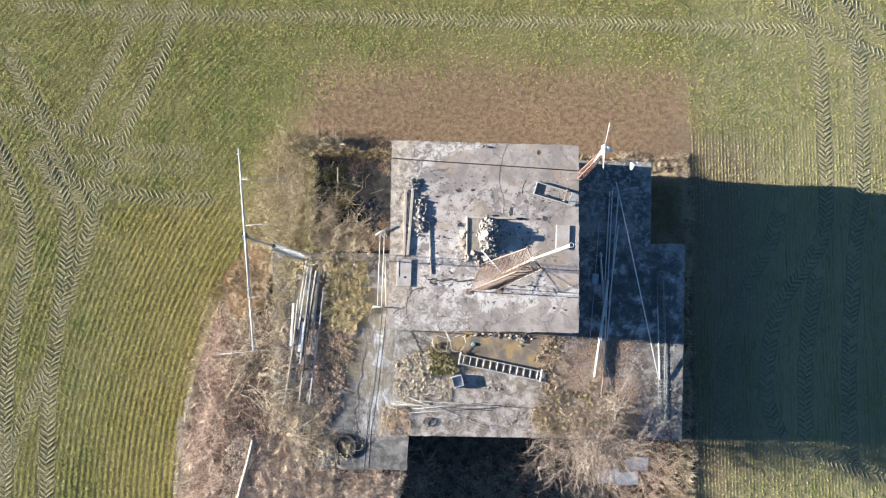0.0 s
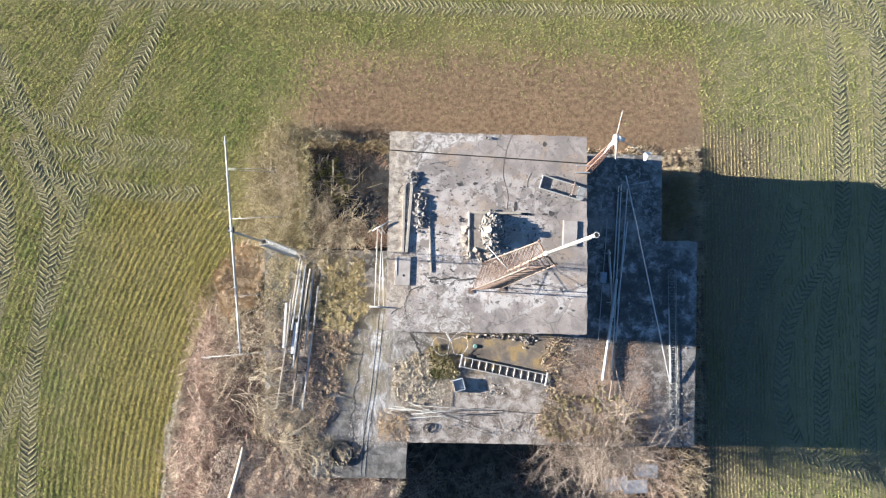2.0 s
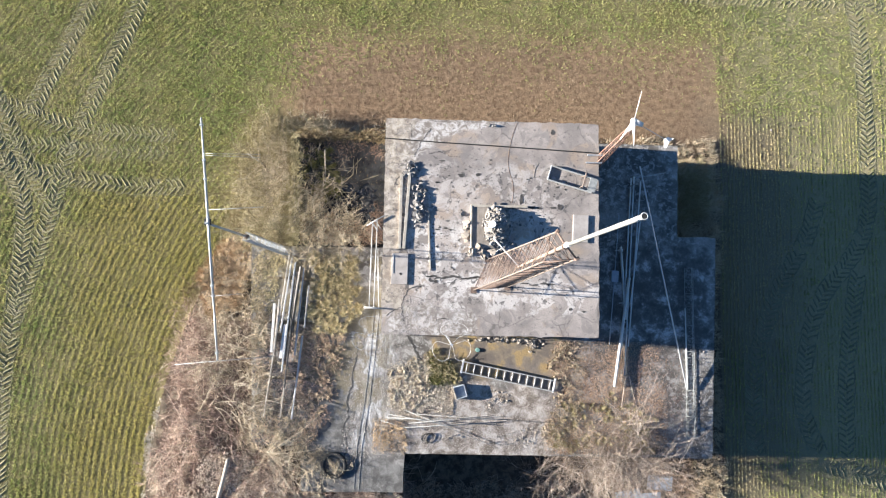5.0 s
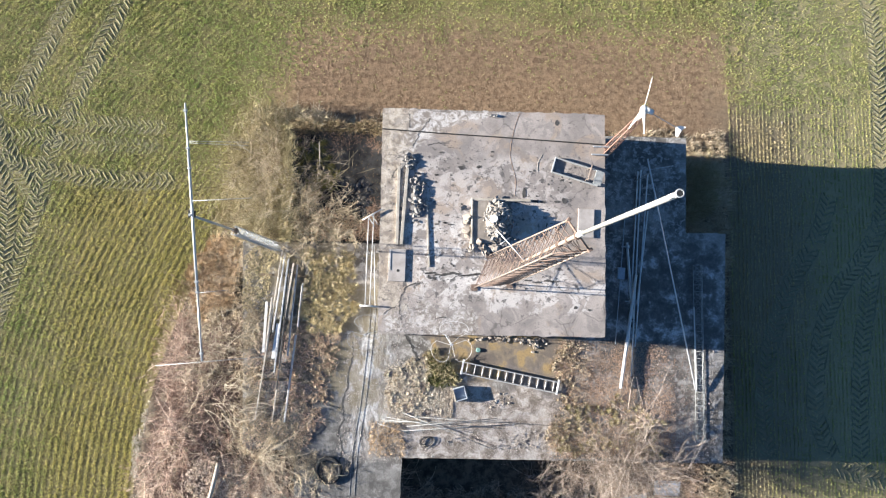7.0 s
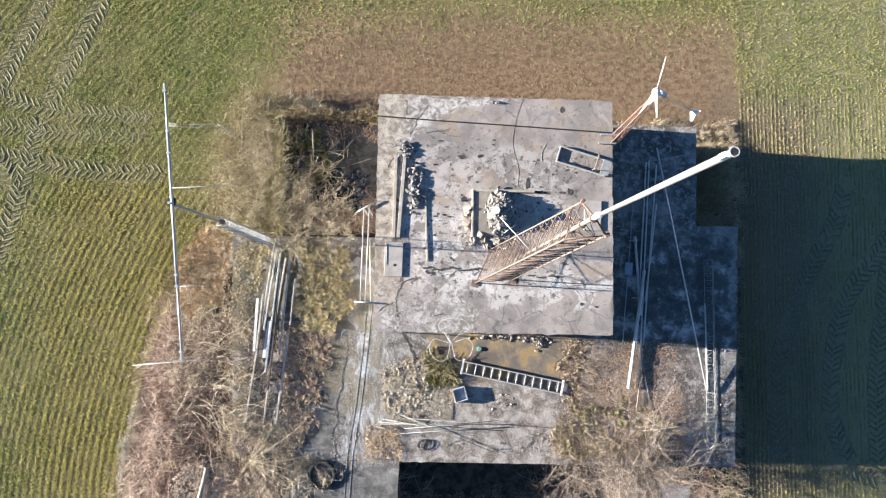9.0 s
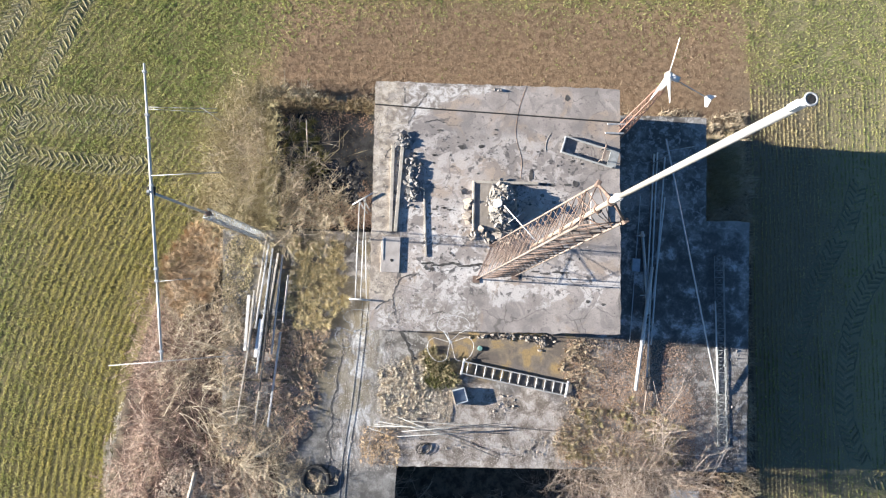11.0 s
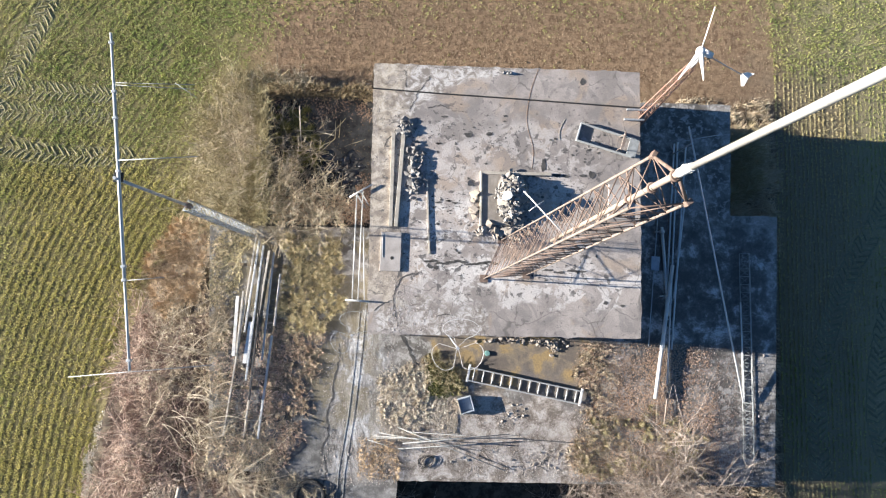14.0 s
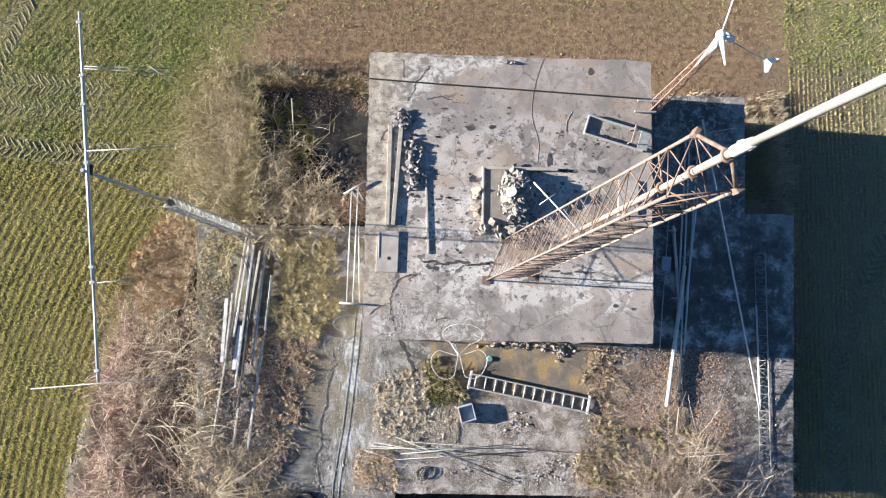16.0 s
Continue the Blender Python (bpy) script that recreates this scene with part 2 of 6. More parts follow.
def crop_leaf():
    """Winter wheat: each blade its own green, in ochre, blue-green and straw-coloured patches of several sizes."""
    m, nt, b = nodes_of("winter_wheat", 0.9, 0.0, 0.2)
    v = coords(nt)
    r = nt.nodes.new("ShaderNodeNewGeometry").outputs["Random Per Island"]
    col = ramp(nt, r, ((0.0, (0.23, 0.28, 0.078)), (0.3, (0.345, 0.365, 0.115)), (0.55, (0.465, 0.445, 0.16)), (0.75, (0.55, 0.51, 0.235)), (1.0, (0.29, 0.345, 0.10))))
    col = mix(nt, calc(nt, "MULTIPLY", spots(nt, v, 0.33, 0.52, 0.14, 0.6, 0.4), 0.4), col, (0.50, 0.43, 0.19))
    col = mix(nt, calc(nt, "MULTIPLY", spots(nt, v, 0.8, 0.54, 0.10, 0.65, 0.5), 0.5), col, (0.20, 0.30, 0.085))
    col = mix(nt, calc(nt, "MULTIPLY", spots(nt, v, 4.5, 0.55, 0.05, 0.6, 0.3), 0.5), col, (0.62, 0.55, 0.29))
    col = mix(nt, calc(nt, "MULTIPLY", spots(nt, v, 3.2, 0.54, 0.06, 0.6, 0.3), 0.6), col, (0.14, 0.20, 0.055))
    col = mix(nt, calc(nt, "MULTIPLY", zone(nt, v, (-9.9, -4.0), (1.8, 8.0), 2.0), 0.42), col, (0.58, 0.46, 0.17))
    col = mix(nt, calc(nt, "MULTIPLY", zone(nt, v, (-6.0, 9.8), (2.0, 1.5), 1.6), 0.2), col, (0.21, 0.33, 0.075))
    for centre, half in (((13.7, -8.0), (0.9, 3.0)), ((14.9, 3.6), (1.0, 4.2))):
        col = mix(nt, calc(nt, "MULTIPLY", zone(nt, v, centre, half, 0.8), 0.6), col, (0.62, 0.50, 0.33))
    nt.links.new(col, b.inputs["Base Color"])
    t, sh = nt.nodes.new("ShaderNodeBsdfTranslucent"), nt.nodes.new("ShaderNodeMixShader")
    nt.links.new(col, t.inputs["Color"])
    sh.inputs[0].default_value = 0.4
    nt.links.new(b.outputs[0], sh.inputs[1])
    nt.links.new(t.outputs[0], sh.inputs[2])
    nt.links.new(sh.outputs[0], nt.nodes["Material Output"].inputs["Surface"])
    return m


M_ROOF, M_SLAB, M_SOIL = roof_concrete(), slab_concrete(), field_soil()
M_WALL = plain("wall_render", (0.28, 0.26, 0.24), (0.46, 0.43, 0.40), 1.5)
# yard concrete near black: the shrubs' shade is put into its colour
M_YARD = plain("yard_shade_concrete", (0.010, 0.010, 0.0105), (0.105, 0.104, 0.10), 3.2, 0.85, 0.0, 0.006)
M_MOSSY = plain("mossy_wall", (0.05, 0.045, 0.03), (0.16, 0.135, 0.09), 3.0, 0.95)
M_WHITE = plain("white_paint", (0.55, 0.54, 0.53), (0.70, 0.69, 0.68), 5.0, 0.45, 0.0, 0.0)
M_CAP = plain("white_plastic", (0.74, 0.74, 0.73), (0.84, 0.84, 0.83), 5.0, 0.5, 0.0, 0.0)
M_PIPE = plain("mast_tube_paint", (0.225, 0.22, 0.205), (0.34, 0.333, 0.315), 3.0, 0.5, 0.0, 0.0)
M_PIPELOW = plain("rust_stained_paint", (0.20, 0.135, 0.098), (0.37, 0.315, 0.265), 5.0, 0.6, 0.0, 0.001)
M_RUST = plain("rusty_red_steel", (0.10, 0.066, 0.053), (0.24, 0.175, 0.142), 10.0, 0.8, 0.1, 0.001)
M_RUSTPALE = plain("faded_red_steel", (0.13, 0.098, 0.081), (0.29, 0.235, 0.20), 7.0, 0.8, 0.0, 0.001)
M_TURB = plain("red_oxide_paint", (0.19, 0.10, 0.075), (0.32, 0.20, 0.155), 9.0, 0.7, 0.0, 0.001)
M_ALU = plain("dull_aluminium", (0.38, 0.38, 0.38), (0.56, 0.56, 0.55), 6.0, 0.5, 0.35, 0.0)
M_GALV = plain("galvanised_steel", (0.26, 0.28, 0.30), (0.45, 0.47, 0.49), 14.0, 0.55, 0.4, 0.001)
M_DULL = plain("dull_grey_paint", (0.20, 0.21, 0.21), (0.34, 0.35, 0.35), 9.0, 0.8)
M_DARK = plain("black_rubber", (0.015, 0.015, 0.016), (0.04, 0.04, 0.04), 12.0, 0.8)
M_TAR = plain("tar_felt", (0.035, 0.033, 0.033), (0.10, 0.095, 0.09), 8.0, 0.85)
M_BEAM = plain("grey_timber", (0.27, 0.24, 0.20), (0.48, 0.435, 0.375), 5.0, 0.85)
M_BATTEN = plain("pale_timber", (0.36, 0.32, 0.27), (0.62, 0.57, 0.50), 5.0, 0.85)
M_WOOD = plain("brown_timber", (0.20, 0.12, 0.07), (0.40, 0.28, 0.19), 6.0, 0.85)
M_BLOCK = plain("cast_concrete", (0.27, 0.245, 0.225), (0.44, 0.40, 0.375), 3.0, 0.9)
M_PADTOP = plain("dusty_concrete", (0.18, 0.155, 0.13), (0.31, 0.275, 0.24), 5.0, 0.95)
M_STONE = varied("broken_concrete", [(0.12, 0.112, 0.105), (0.19, 0.178, 0.167), (0.26, 0.243, 0.228), (0.34, 0.318, 0.296)], 0.92, "object")
M_GRAVEL = varied("rubble_grit", [(0.25, 0.215, 0.19), (0.36, 0.315, 0.28), (0.45, 0.40, 0.365), (0.55, 0.50, 0.46)])
M_PALE = varied("plaster_crumbs", [(0.24, 0.195, 0.15), (0.35, 0.295, 0.235), (0.46, 0.40, 0.335), (0.29, 0.235, 0.175)])
M_CREAM = varied("pale_plaster", [(0.25, 0.21, 0.17), (0.32, 0.275, 0.23), (0.41, 0.36, 0.31), (0.29, 0.24, 0.19)], 0.95, "object")
M_CLOD = varied("soil_clods", [(0.16, 0.108, 0.066), (0.24, 0.167, 0.103), (0.30, 0.215, 0.137), (0.385, 0.292, 0.195)])
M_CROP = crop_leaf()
M_DRY = varied("dry_grass", [(0.26, 0.20, 0.13), (0.44, 0.35, 0.24), (0.59, 0.505, 0.38), (0.36, 0.275, 0.185)])
M_UNDER = varied("undergrowth", [(0.10, 0.07, 0.045), (0.19, 0.14, 0.08), (0.28, 0.215, 0.13), (0.15, 0.12, 0.06)])
M_REED = varied("rust_brown_reed", [(0.30, 0.20, 0.115), (0.46, 0.33, 0.20), (0.58, 0.45, 0.30), (0.38, 0.26, 0.15)])
M_MOSS = varied("mossy_grass", [(0.10, 0.095, 0.03), (0.20, 0.185, 0.06), (0.33, 0.30, 0.11), (0.15, 0.14, 0.045)])
M_IVY = varied("dark_ivy", [(0.03, 0.045, 0.012), (0.07, 0.085, 0.02), (0.13, 0.13, 0.035), (0.05, 0.06, 0.02)])
M_STRAW = varied("pale_straw", [(0.44, 0.38, 0.29), (0.60, 0.54, 0.43), (0.72, 0.67, 0.57)])
M_RANK = varied("rank_dead_grass", [(0.16, 0.13, 0.065), (0.28, 0.235, 0.13), (0.42, 0.36, 0.22), (0.22, 0.19, 0.09)])
M_OLIVE = varied("olive_grass", [(0.24, 0.195, 0.095), (0.46, 0.38, 0.215), (0.64, 0.55, 0.36), (0.37, 0.31, 0.16)])
M_RED = varied("red_brown_litter", [(0.22, 0.145, 0.10), (0.36, 0.25, 0.175), (0.52, 0.41, 0.31), (0.30, 0.205, 0.145)])
M_TWIG = varied("bare_twigs_tan", [(0.22, 0.17, 0.12), (0.38, 0.31, 0.22), (0.54, 0.47, 0.36), (0.31, 0.25, 0.165), (0.66, 0.59, 0.48)])
M_TWIGO = varied("bare_twigs_olive", [(0.18, 0.15, 0.085), (0.32, 0.27, 0.155), (0.47, 0.405, 0.26), (0.26, 0.215, 0.12)])
M_BRAMBLE = varied("bramble_canes", [(0.18, 0.108, 0.088), (0.41, 0.285, 0.228), (0.63, 0.495, 0.40), (0.27, 0.168, 0.132), (0.77, 0.66, 0.55)])
M_PINKDRY = varied("mauve_brown_litter", [(0.09, 0.06, 0.052), (0.19, 0.13, 0.11), (0.32, 0.24, 0.20), (0.14, 0.093, 0.08)])
M_BLUSH = varied("pinkish_dead_stems", [(0.28, 0.19, 0.145), (0.45, 0.325, 0.255), (0.62, 0.49, 0.40), (0.36, 0.25, 0.195)])
M_PRESSED = varied("pressed_leaves", [(0.24, 0.205, 0.13), (0.36, 0.315, 0.21), (0.46, 0.41, 0.29), (0.30, 0.275, 0.15)])
M_PALECANE = varied("pale_dead_canes", [(0.40, 0.295, 0.22), (0.60, 0.475, 0.37), (0.75, 0.64, 0.52), (0.50, 0.375, 0.285)])
M_LEAF = varied("fallen_leaves", [(0.23, 0.14, 0.095), (0.38, 0.24, 0.155), (0.52, 0.355, 0.245), (0.64, 0.49, 0.385), (0.32, 0.20, 0.13), (0.45, 0.295, 0.19)])
M_CUSHION = varied("cream_dead_grass", [(0.36, 0.295, 0.215), (0.53, 0.455, 0.355), (0.68, 0.61, 0.505), (0.45, 0.375, 0.275)])
M_TARP = plain("black_plastic_sheet", (0.010, 0.011, 0.014), (0.03, 0.032, 0.036), 6.0, 0.22, 0.0, 0.0, 0.6)
M_TUBE = plain("pale_grey_tube", (0.42, 0.42, 0.42), (0.58, 0.58, 0.575), 4.0, 0.4, 0.0, 0.0, 0.5)
M_SEBUSH = varied("bare_twigs_brown", [(0.15, 0.112, 0.088), (0.28, 0.22, 0.18), (0.43, 0.36, 0.305), (0.22, 0.168, 0.135), (0.58, 0.50, 0.435)])
M_BARK = plain("bark", (0.10, 0.075, 0.05), (0.24, 0.19, 0.13), 9.0, 0.95)
M_SHEET = plain("blue_grey_sheet", (0.22, 0.25, 0.30), (0.37, 0.41, 0.46), 4.0, 0.6)
M_GREEN = plain("faded_green_plastic", (0.10, 0.22, 0.20), (0.18, 0.32, 0.30), 6.0, 0.6)


# ---- mesh tools ----
def array_mesh(name, verts, size):
    """Mesh of separate polygons with `size` corners each, from an array (polygons * size, 3)."""
    verts = np.asarray(verts, np.float32).reshape(-1, 3)
    n = len(verts) // size
    me = bpy.data.meshes.new(name)
    me.vertices.add(len(verts))
    me.vertices.foreach_set("co", verts.ravel())
    me.loops.add(len(verts))
    me.loops.foreach_set("vertex_index", np.arange(len(verts), dtype=np.int32))
    me.polygons.add(n)
    me.polygons.foreach_set("loop_start", np.arange(0, n * size, size, dtype=np.int32))
    me.update(calc_edges=True)
    return me


def indexed_mesh(name, verts, tris):
    verts, tris = np.asarray(verts, np.float32), np.asarray(tris, np.int32)
    k = tris.shape[1]
    me = bpy.data.meshes.new(name)
    me.vertices.add(len(verts))
    me.vertices.foreach_set("co", verts.ravel())
    me.loops.add(tris.size)
    me.loops.foreach_set("vertex_index", tris.ravel())
    me.polygons.add(len(tris))
    me.polygons.foreach_set("loop_start", np.arange(0, tris.size, k, dtype=np.int32))
    me.update(calc_edges=True)
    return me


def put(name, me, material, parent=None, label="", m=None):
    if not me.materials:
        me.materials.append(material)
    ob = new(name, me)
    if m is not None:
        ob.matrix_basis = m
    if parent is not None:
        ob.parent = parent
    if label:
        ob["label"] = label
    return ob


def part(name, bm, material, parent=None, label=""):
    me = bpy.data.meshes.new(name)
    bm.to_mesh(me)
    bm.free()
    return put(name, me, material, parent, label)


def thing(name, label, category, at=(0, 0, 0), group="", rz=0.0):
    e = new(name)
    e.matrix_basis = pose(*at, 0, 0, rz)
    return tagged(e, label, category, group)


def add_box(bm, sx, sy, sz, m=None, bevel=0.0):
    made = bmesh.ops.create_cube(bm, size=1.0)["verts"]
    bmesh.ops.scale(bm, vec=(sx, sy, sz), verts=made)
    if bevel:
        edges = list({e for v in made for e in v.link_edges})
        made = [v for v in bmesh.ops.bevel(bm, geom=edges, offset=bevel, segments=2, affect="EDGES", profile=0.5)["verts"]]
        made = list({v for v in made})
    if m is not None:
        bmesh.ops.transform(bm, matrix=m, verts=made)
    return made


def box(sx, sy, sz, m=None, bevel=0.0):
    bm = bmesh.new()
    add_box(bm, sx, sy, sz, None, bevel)
    if m is not None:
        bm.transform(m)
    return bm


def add_tube(bm, a, b, r, r2=None, sides=10, caps=True):
    a, b = Vector(a), Vector(b)
    d = b - a
    turn = d.to_track_quat("Z", "Y").to_matrix().to_4x4()
    made = bmesh.ops.create_cone(bm, cap_ends=caps, segments=sides, radius1=r, radius2=r if r2 is None else r2, depth=d.length)["verts"]
    bmesh.ops.transform(bm, matrix=Matrix.Translation((a + b) / 2) @ turn, verts=made)


def tube(a, b, r, r2=None, sides=10):
    bm = bmesh.new()
    add_tube(bm, a, b, r, r2, sides)
    for f in bm.faces:
        f.smooth = len(f.verts) == 4
    return bm


def wire(points, r, sides=6, closed=False):
    """A round wire along points, one skin."""
    pts = [Vector(p) for p in points]
    bm, rings, n = bmesh.new(), [], len(pts)
    for i, p in enumerate(pts):
        before, after = pts[(i - 1) % n if closed else max(i - 1, 0)], pts[(i + 1) % n if closed else min(i + 1, n - 1)]
        q = (after - before).to_track_quat("Z", "Y")
        rings.append([bm.verts.new(p + q @ Vector((r * math.cos(2 * math.pi * k / sides), r * math.sin(2 * math.pi * k / sides), 0))) for k in range(sides)])
    for i in range(n if closed else n - 1):
        for k in range(sides):
            f = bm.faces.new((rings[i][k], rings[i][(k + 1) % sides], rings[(i + 1) % n][(k + 1) % sides], rings[(i + 1) % n][k]))
            f.smooth = True
    return bm


def in_poly(x, y, poly):
    inside = np.zeros(np.shape(x), bool)
    for (ax, ay), (bx, by) in zip(poly, poly[1:] + poly[:1]):
        cross = ((ay > y) != (by > y)) & (x < (bx - ax) * (y - ay) / ((by - ay) or 1e-9) + ax)
        inside ^= cross
    return inside


def twigs(paths, radii, sides=3):
    """Many thin tapering stems in one mesh. paths: array (n, k, 3); radii: array (n, k)."""
    n, k, _ = paths.shape
    d = np.gradient(paths, axis=1)
    d /= np.linalg.norm(d, axis=2, keepdims=True) + 1e-9
    up = np.where(np.abs(d[..., 2:3]) > 0.9, np.array([1.0, 0, 0]), np.array([0, 0, 1.0]))
    u = np.cross(d, up)
    u /= np.linalg.norm(u, axis=2, keepdims=True) + 1e-9
    w = np.cross(d, u)
    ang = np.arange(sides) * 2 * np.pi / sides
    ring = paths[:, :, None] + radii[:, :, None, None] * (np.cos(ang)[:, None] * u[:, :, None] + np.sin(ang)[:, None] * w[:, :, None])
    verts = ring.reshape(-1, 3)
    i, j, s = np.meshgrid(np.arange(n), np.arange(k - 1), np.arange(sides), indexing="ij")
    base = (i * k + j) * sides
    s2 = (s + 1) % sides
    quads = np.stack([base + s, base + s2, base + sides + s2, base + sides + s], -1).reshape(-1, 4)
    return verts, quads


def curved_paths(starts, dirs, lengths, k, wander, droop, r):
    """Wandering stems from starts along dirs."""
    n = len(starts)
    p, d = starts.copy(), dirs / (np.linalg.norm(dirs, axis=1, keepdims=True) + 1e-9)
    out = [p.copy()]
    for _ in range(k - 1):
        d = d + r.normal(0, wander, (n, 3)) + np.array([0, 0, -droop])
        d /= np.linalg.norm(d, axis=1, keepdims=True) + 1e-9
        p = p + d * (lengths / (k - 1))[:, None]
        out.append(p.copy())
    return np.stack(out, 1)


# ---- ground ----
ARC_C, ARC_R = (13.5, -8.0), 23.0            # the western field edge bends round the site


def west_edge(x, y):
    """Metres that a place lies inside the western field edge."""
    return ARC_R - np.hypot(x - ARC_C[0], y - ARC_C[1])


SOIL_EDGE = [(-5.9, 7.2), (-4.6, 8.6), (-2.9, 10.1), (0.5, 10.9), (3.8, 11.2), (8.0, 10.7), (11.0, 10.5), (13.4, 10.9), (13.45, 6.0), (13.45, -9.5), (13.2, -60), (-9.6, -60), (-9.5, -8.0), (-9.15, -3.2), (-8.7, -1.2), (-7.9, 0.9), (-7.1, 2.5), (-6.4, 5.0)]


YARD = [(-3.42, 2.55), (0.0, 2.55), (0.0, 6.66), (-3.42, 6.66)]      # small slab a step below the low roof
YARD_Z = 1.98


def ground_height(x, y):
    """Flat field; an earth bank leans against the western slab and runs on to the south."""
    inside = np.clip(west_edge(x, y) / 3.0, 0, 1)
    s = inside * inside * (3 - 2 * inside)
    along = np.clip((7.6 - y) / 2.2, 0, 1)
    east = np.where(y < -6.25, np.clip((0.45 - x) / 0.5, 0, 1), np.clip((-0.5 - x) / 1.5, 0, 1))
    yard = (x > -3.35) & (x < 0.2) & (y > 2.6) & (y < 6.62)
    return np.where(yard, YARD_Z - 0.03, 1.9 * s * along * east)


gx = np.concatenate([[-1500, -400, -120, -50, -30], np.arange(-22, 26.01, 0.25), [34, 55, 120, 400, 1500]])
gy = np.concatenate([[-1500, -400, -120, -50, -25], np.arange(-14, 20.01, 0.25), [28, 50, 120, 400, 1500]])
GX, GY = np.meshgrid(gx, gy)
GZ = ground_height(GX, GY) + np.where((np.abs(GX) < 27) & (np.abs(GY) < 21), rng.normal(0, 0.012, GX.shape) * (west_edge(GX, GY) > 0.3) * (GY < 6.5) * (GX < 12.5) - 0.004, 0)
nx, ny = len(gx), len(gy)
ii = (np.arange(ny - 1)[:, None] * nx + np.arange(nx - 1)[None]).ravel()
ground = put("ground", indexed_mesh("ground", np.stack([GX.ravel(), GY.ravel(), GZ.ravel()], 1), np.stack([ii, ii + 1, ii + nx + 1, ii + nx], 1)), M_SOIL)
tagged(ground, "flat farmland soil with an earth bank beside the slab", "ground", kind="structure")

# wheel ruts in the crop: centre lines
RUTS = [          # depth, then points
    (0.9, [(-14.7, 8.2), (-13.42, 11.02), (-11.98, 14.34), (-10.4, 17.8)]),
    (0.8, [(-12.7, 7.7), (-11.32, 10.94), (-10.1, 14.39), (-8.8, 17.8)]),
    (0.8, [(-17.9, 11.6), (-17.2, 10.45), (-15.89, 8.21), (-15.0, 6.2), (-13.4, 4.0)]),
    (0.6, [(-18.6, 9.2), (-15.8, 8.45), (-13.2, 7.32), (-8.9, 7.17)]),
    (0.5, [(-16.5, 6.9), (-12.2, 6.5), (-9.0, 6.45)]),
    (0.7, [(-15.8, 5.9), (-13.54, 5.45), (-11.01, 5.03), (-8.38, 5.08)]),
    (0.6, [(-17.5, 13.9), (-11.46, 13.62), (-5.01, 13.72), (5.0, 13.68), (11.74, 13.74), (18.9, 13.6)]),
    (0.3, [(-17.0, 15.7), (-4.0, 15.6), (5.0, 15.66), (17.5, 15.9)]),
    (1.0, [(-18.6, 8.0), (-17.6, 6.54), (-16.66, 4.47), (-16.43, 2.74), (-16.88, -0.33), (-16.99, -4.15), (-16.7, -7.42), (-16.6, -10.5)]),
    (1.0, [(-16.3, 7.2), (-15.64, 6.11), (-14.74, 4.5), (-14.67, 2.66), (-14.87, -0.41), (-15.1, -3.0), (-15.03, -5.23), (-14.9, -8.06), (-14.8, -10.5)]),
    (0.8, [(-13.1, 6.9), (-13.59, 4.29), (-14.3, 1.6), (-14.8, -0.3)]),
    (0.8, [(-15.2, -2.6), (-15.54, -3.47), (-16.38, -5.68), (-16.9, -7.4)]),
    (0.9, [(17.6, 17.2), (19.17, 14.52), (19.67, 12.14), (19.74, 8.8), (19.75, 6.2), (19.72, 4.5), (19.27, 3.27), (18.55, 2.24), (17.65, 1.2), (17.15, 0.1), (16.9, -1.1), (16.69, -2.4), (16.68, -3.8), (17.24, -5.1)]),
    (0.9, [(19.6, 17.2), (20.95, 15.07), (21.6, 12.88), (21.57, 8.84), (21.5, 6.4), (21.3, 5.1), (20.96, 3.3), (20.85, 1.77), (20.55, -0.8), (20.4, -3.8), (20.4, -6.4)]),
    (0.7, [(18.0, 14.9), (19.92, 13.84), (21.74, 12.78), (24.0, 12.0)]),
    (0.7, [(20.2, 15.6), (21.72, 14.68), (22.85, 13.51), (24.5, 12.9)]),
    (0.8, [(17.5, 4.9), (17.28, 4.14), (16.94, 3.24), (16.26, 2.2), (15.59, 0.92), (15.17, -0.34), (14.84, -1.35), (14.6, -3.33), (14.75, -5.2)]),
    (0.7, [(19.14, 2.0), (18.8, 0.2), (18.5, -1.8), (18.4, -4.4), (18.45, -5.6)]),
    (0.8, [(24.0, -7.3), (21.74, -6.8), (20.04, -6.33), (18.55, -5.86), (17.4, -5.62)]),
]


def dense(poly, step):
    p = np.array(poly, float)
    for _ in range(2):
        q = np.empty((2 * len(p) - 2, 2))
        q[0::2], q[1::2] = 0.75 * p[:-1] + 0.25 * p[1:], 0.25 * p[:-1] + 0.75 * p[1:]
        p = np.vstack([p[:1], q, p[-1:]])
    s = np.concatenate([[0], np.cumsum(np.linalg.norm(np.diff(p, axis=0), axis=1))])
    t = np.arange(0, s[-1], step)
    return np.stack([np.interp(t, s, p[:, 0]), np.interp(t, s, p[:, 1])], 1)


rut_points = [(depth, dense(r, 0.235)) for depth, r in RUTS]
rut_grid = np.zeros((420, 480))
for depth, pts in rut_points:
    for px_, py_ in pts:
        i0, j0 = int((py_ + 15) * 10), int((px_ + 22) * 10)
        if i0 > 3 and j0 > 3:
            rut_grid[i0 - 3:i0 + 4, j0 - 3:j0 + 4] = np.maximum(rut_grid[i0 - 3:i0 + 4, j0 - 3:j0 + 4], depth)


def in_rut(x, y):
    i, j = np.clip(((y + 15) * 10).astype(int), 0, 419), np.clip(((x + 22) * 10).astype(int), 0, 479)
    return rut_grid[i, j]


GRAIN = np.random.default_rng(5).random((4, 256, 256))


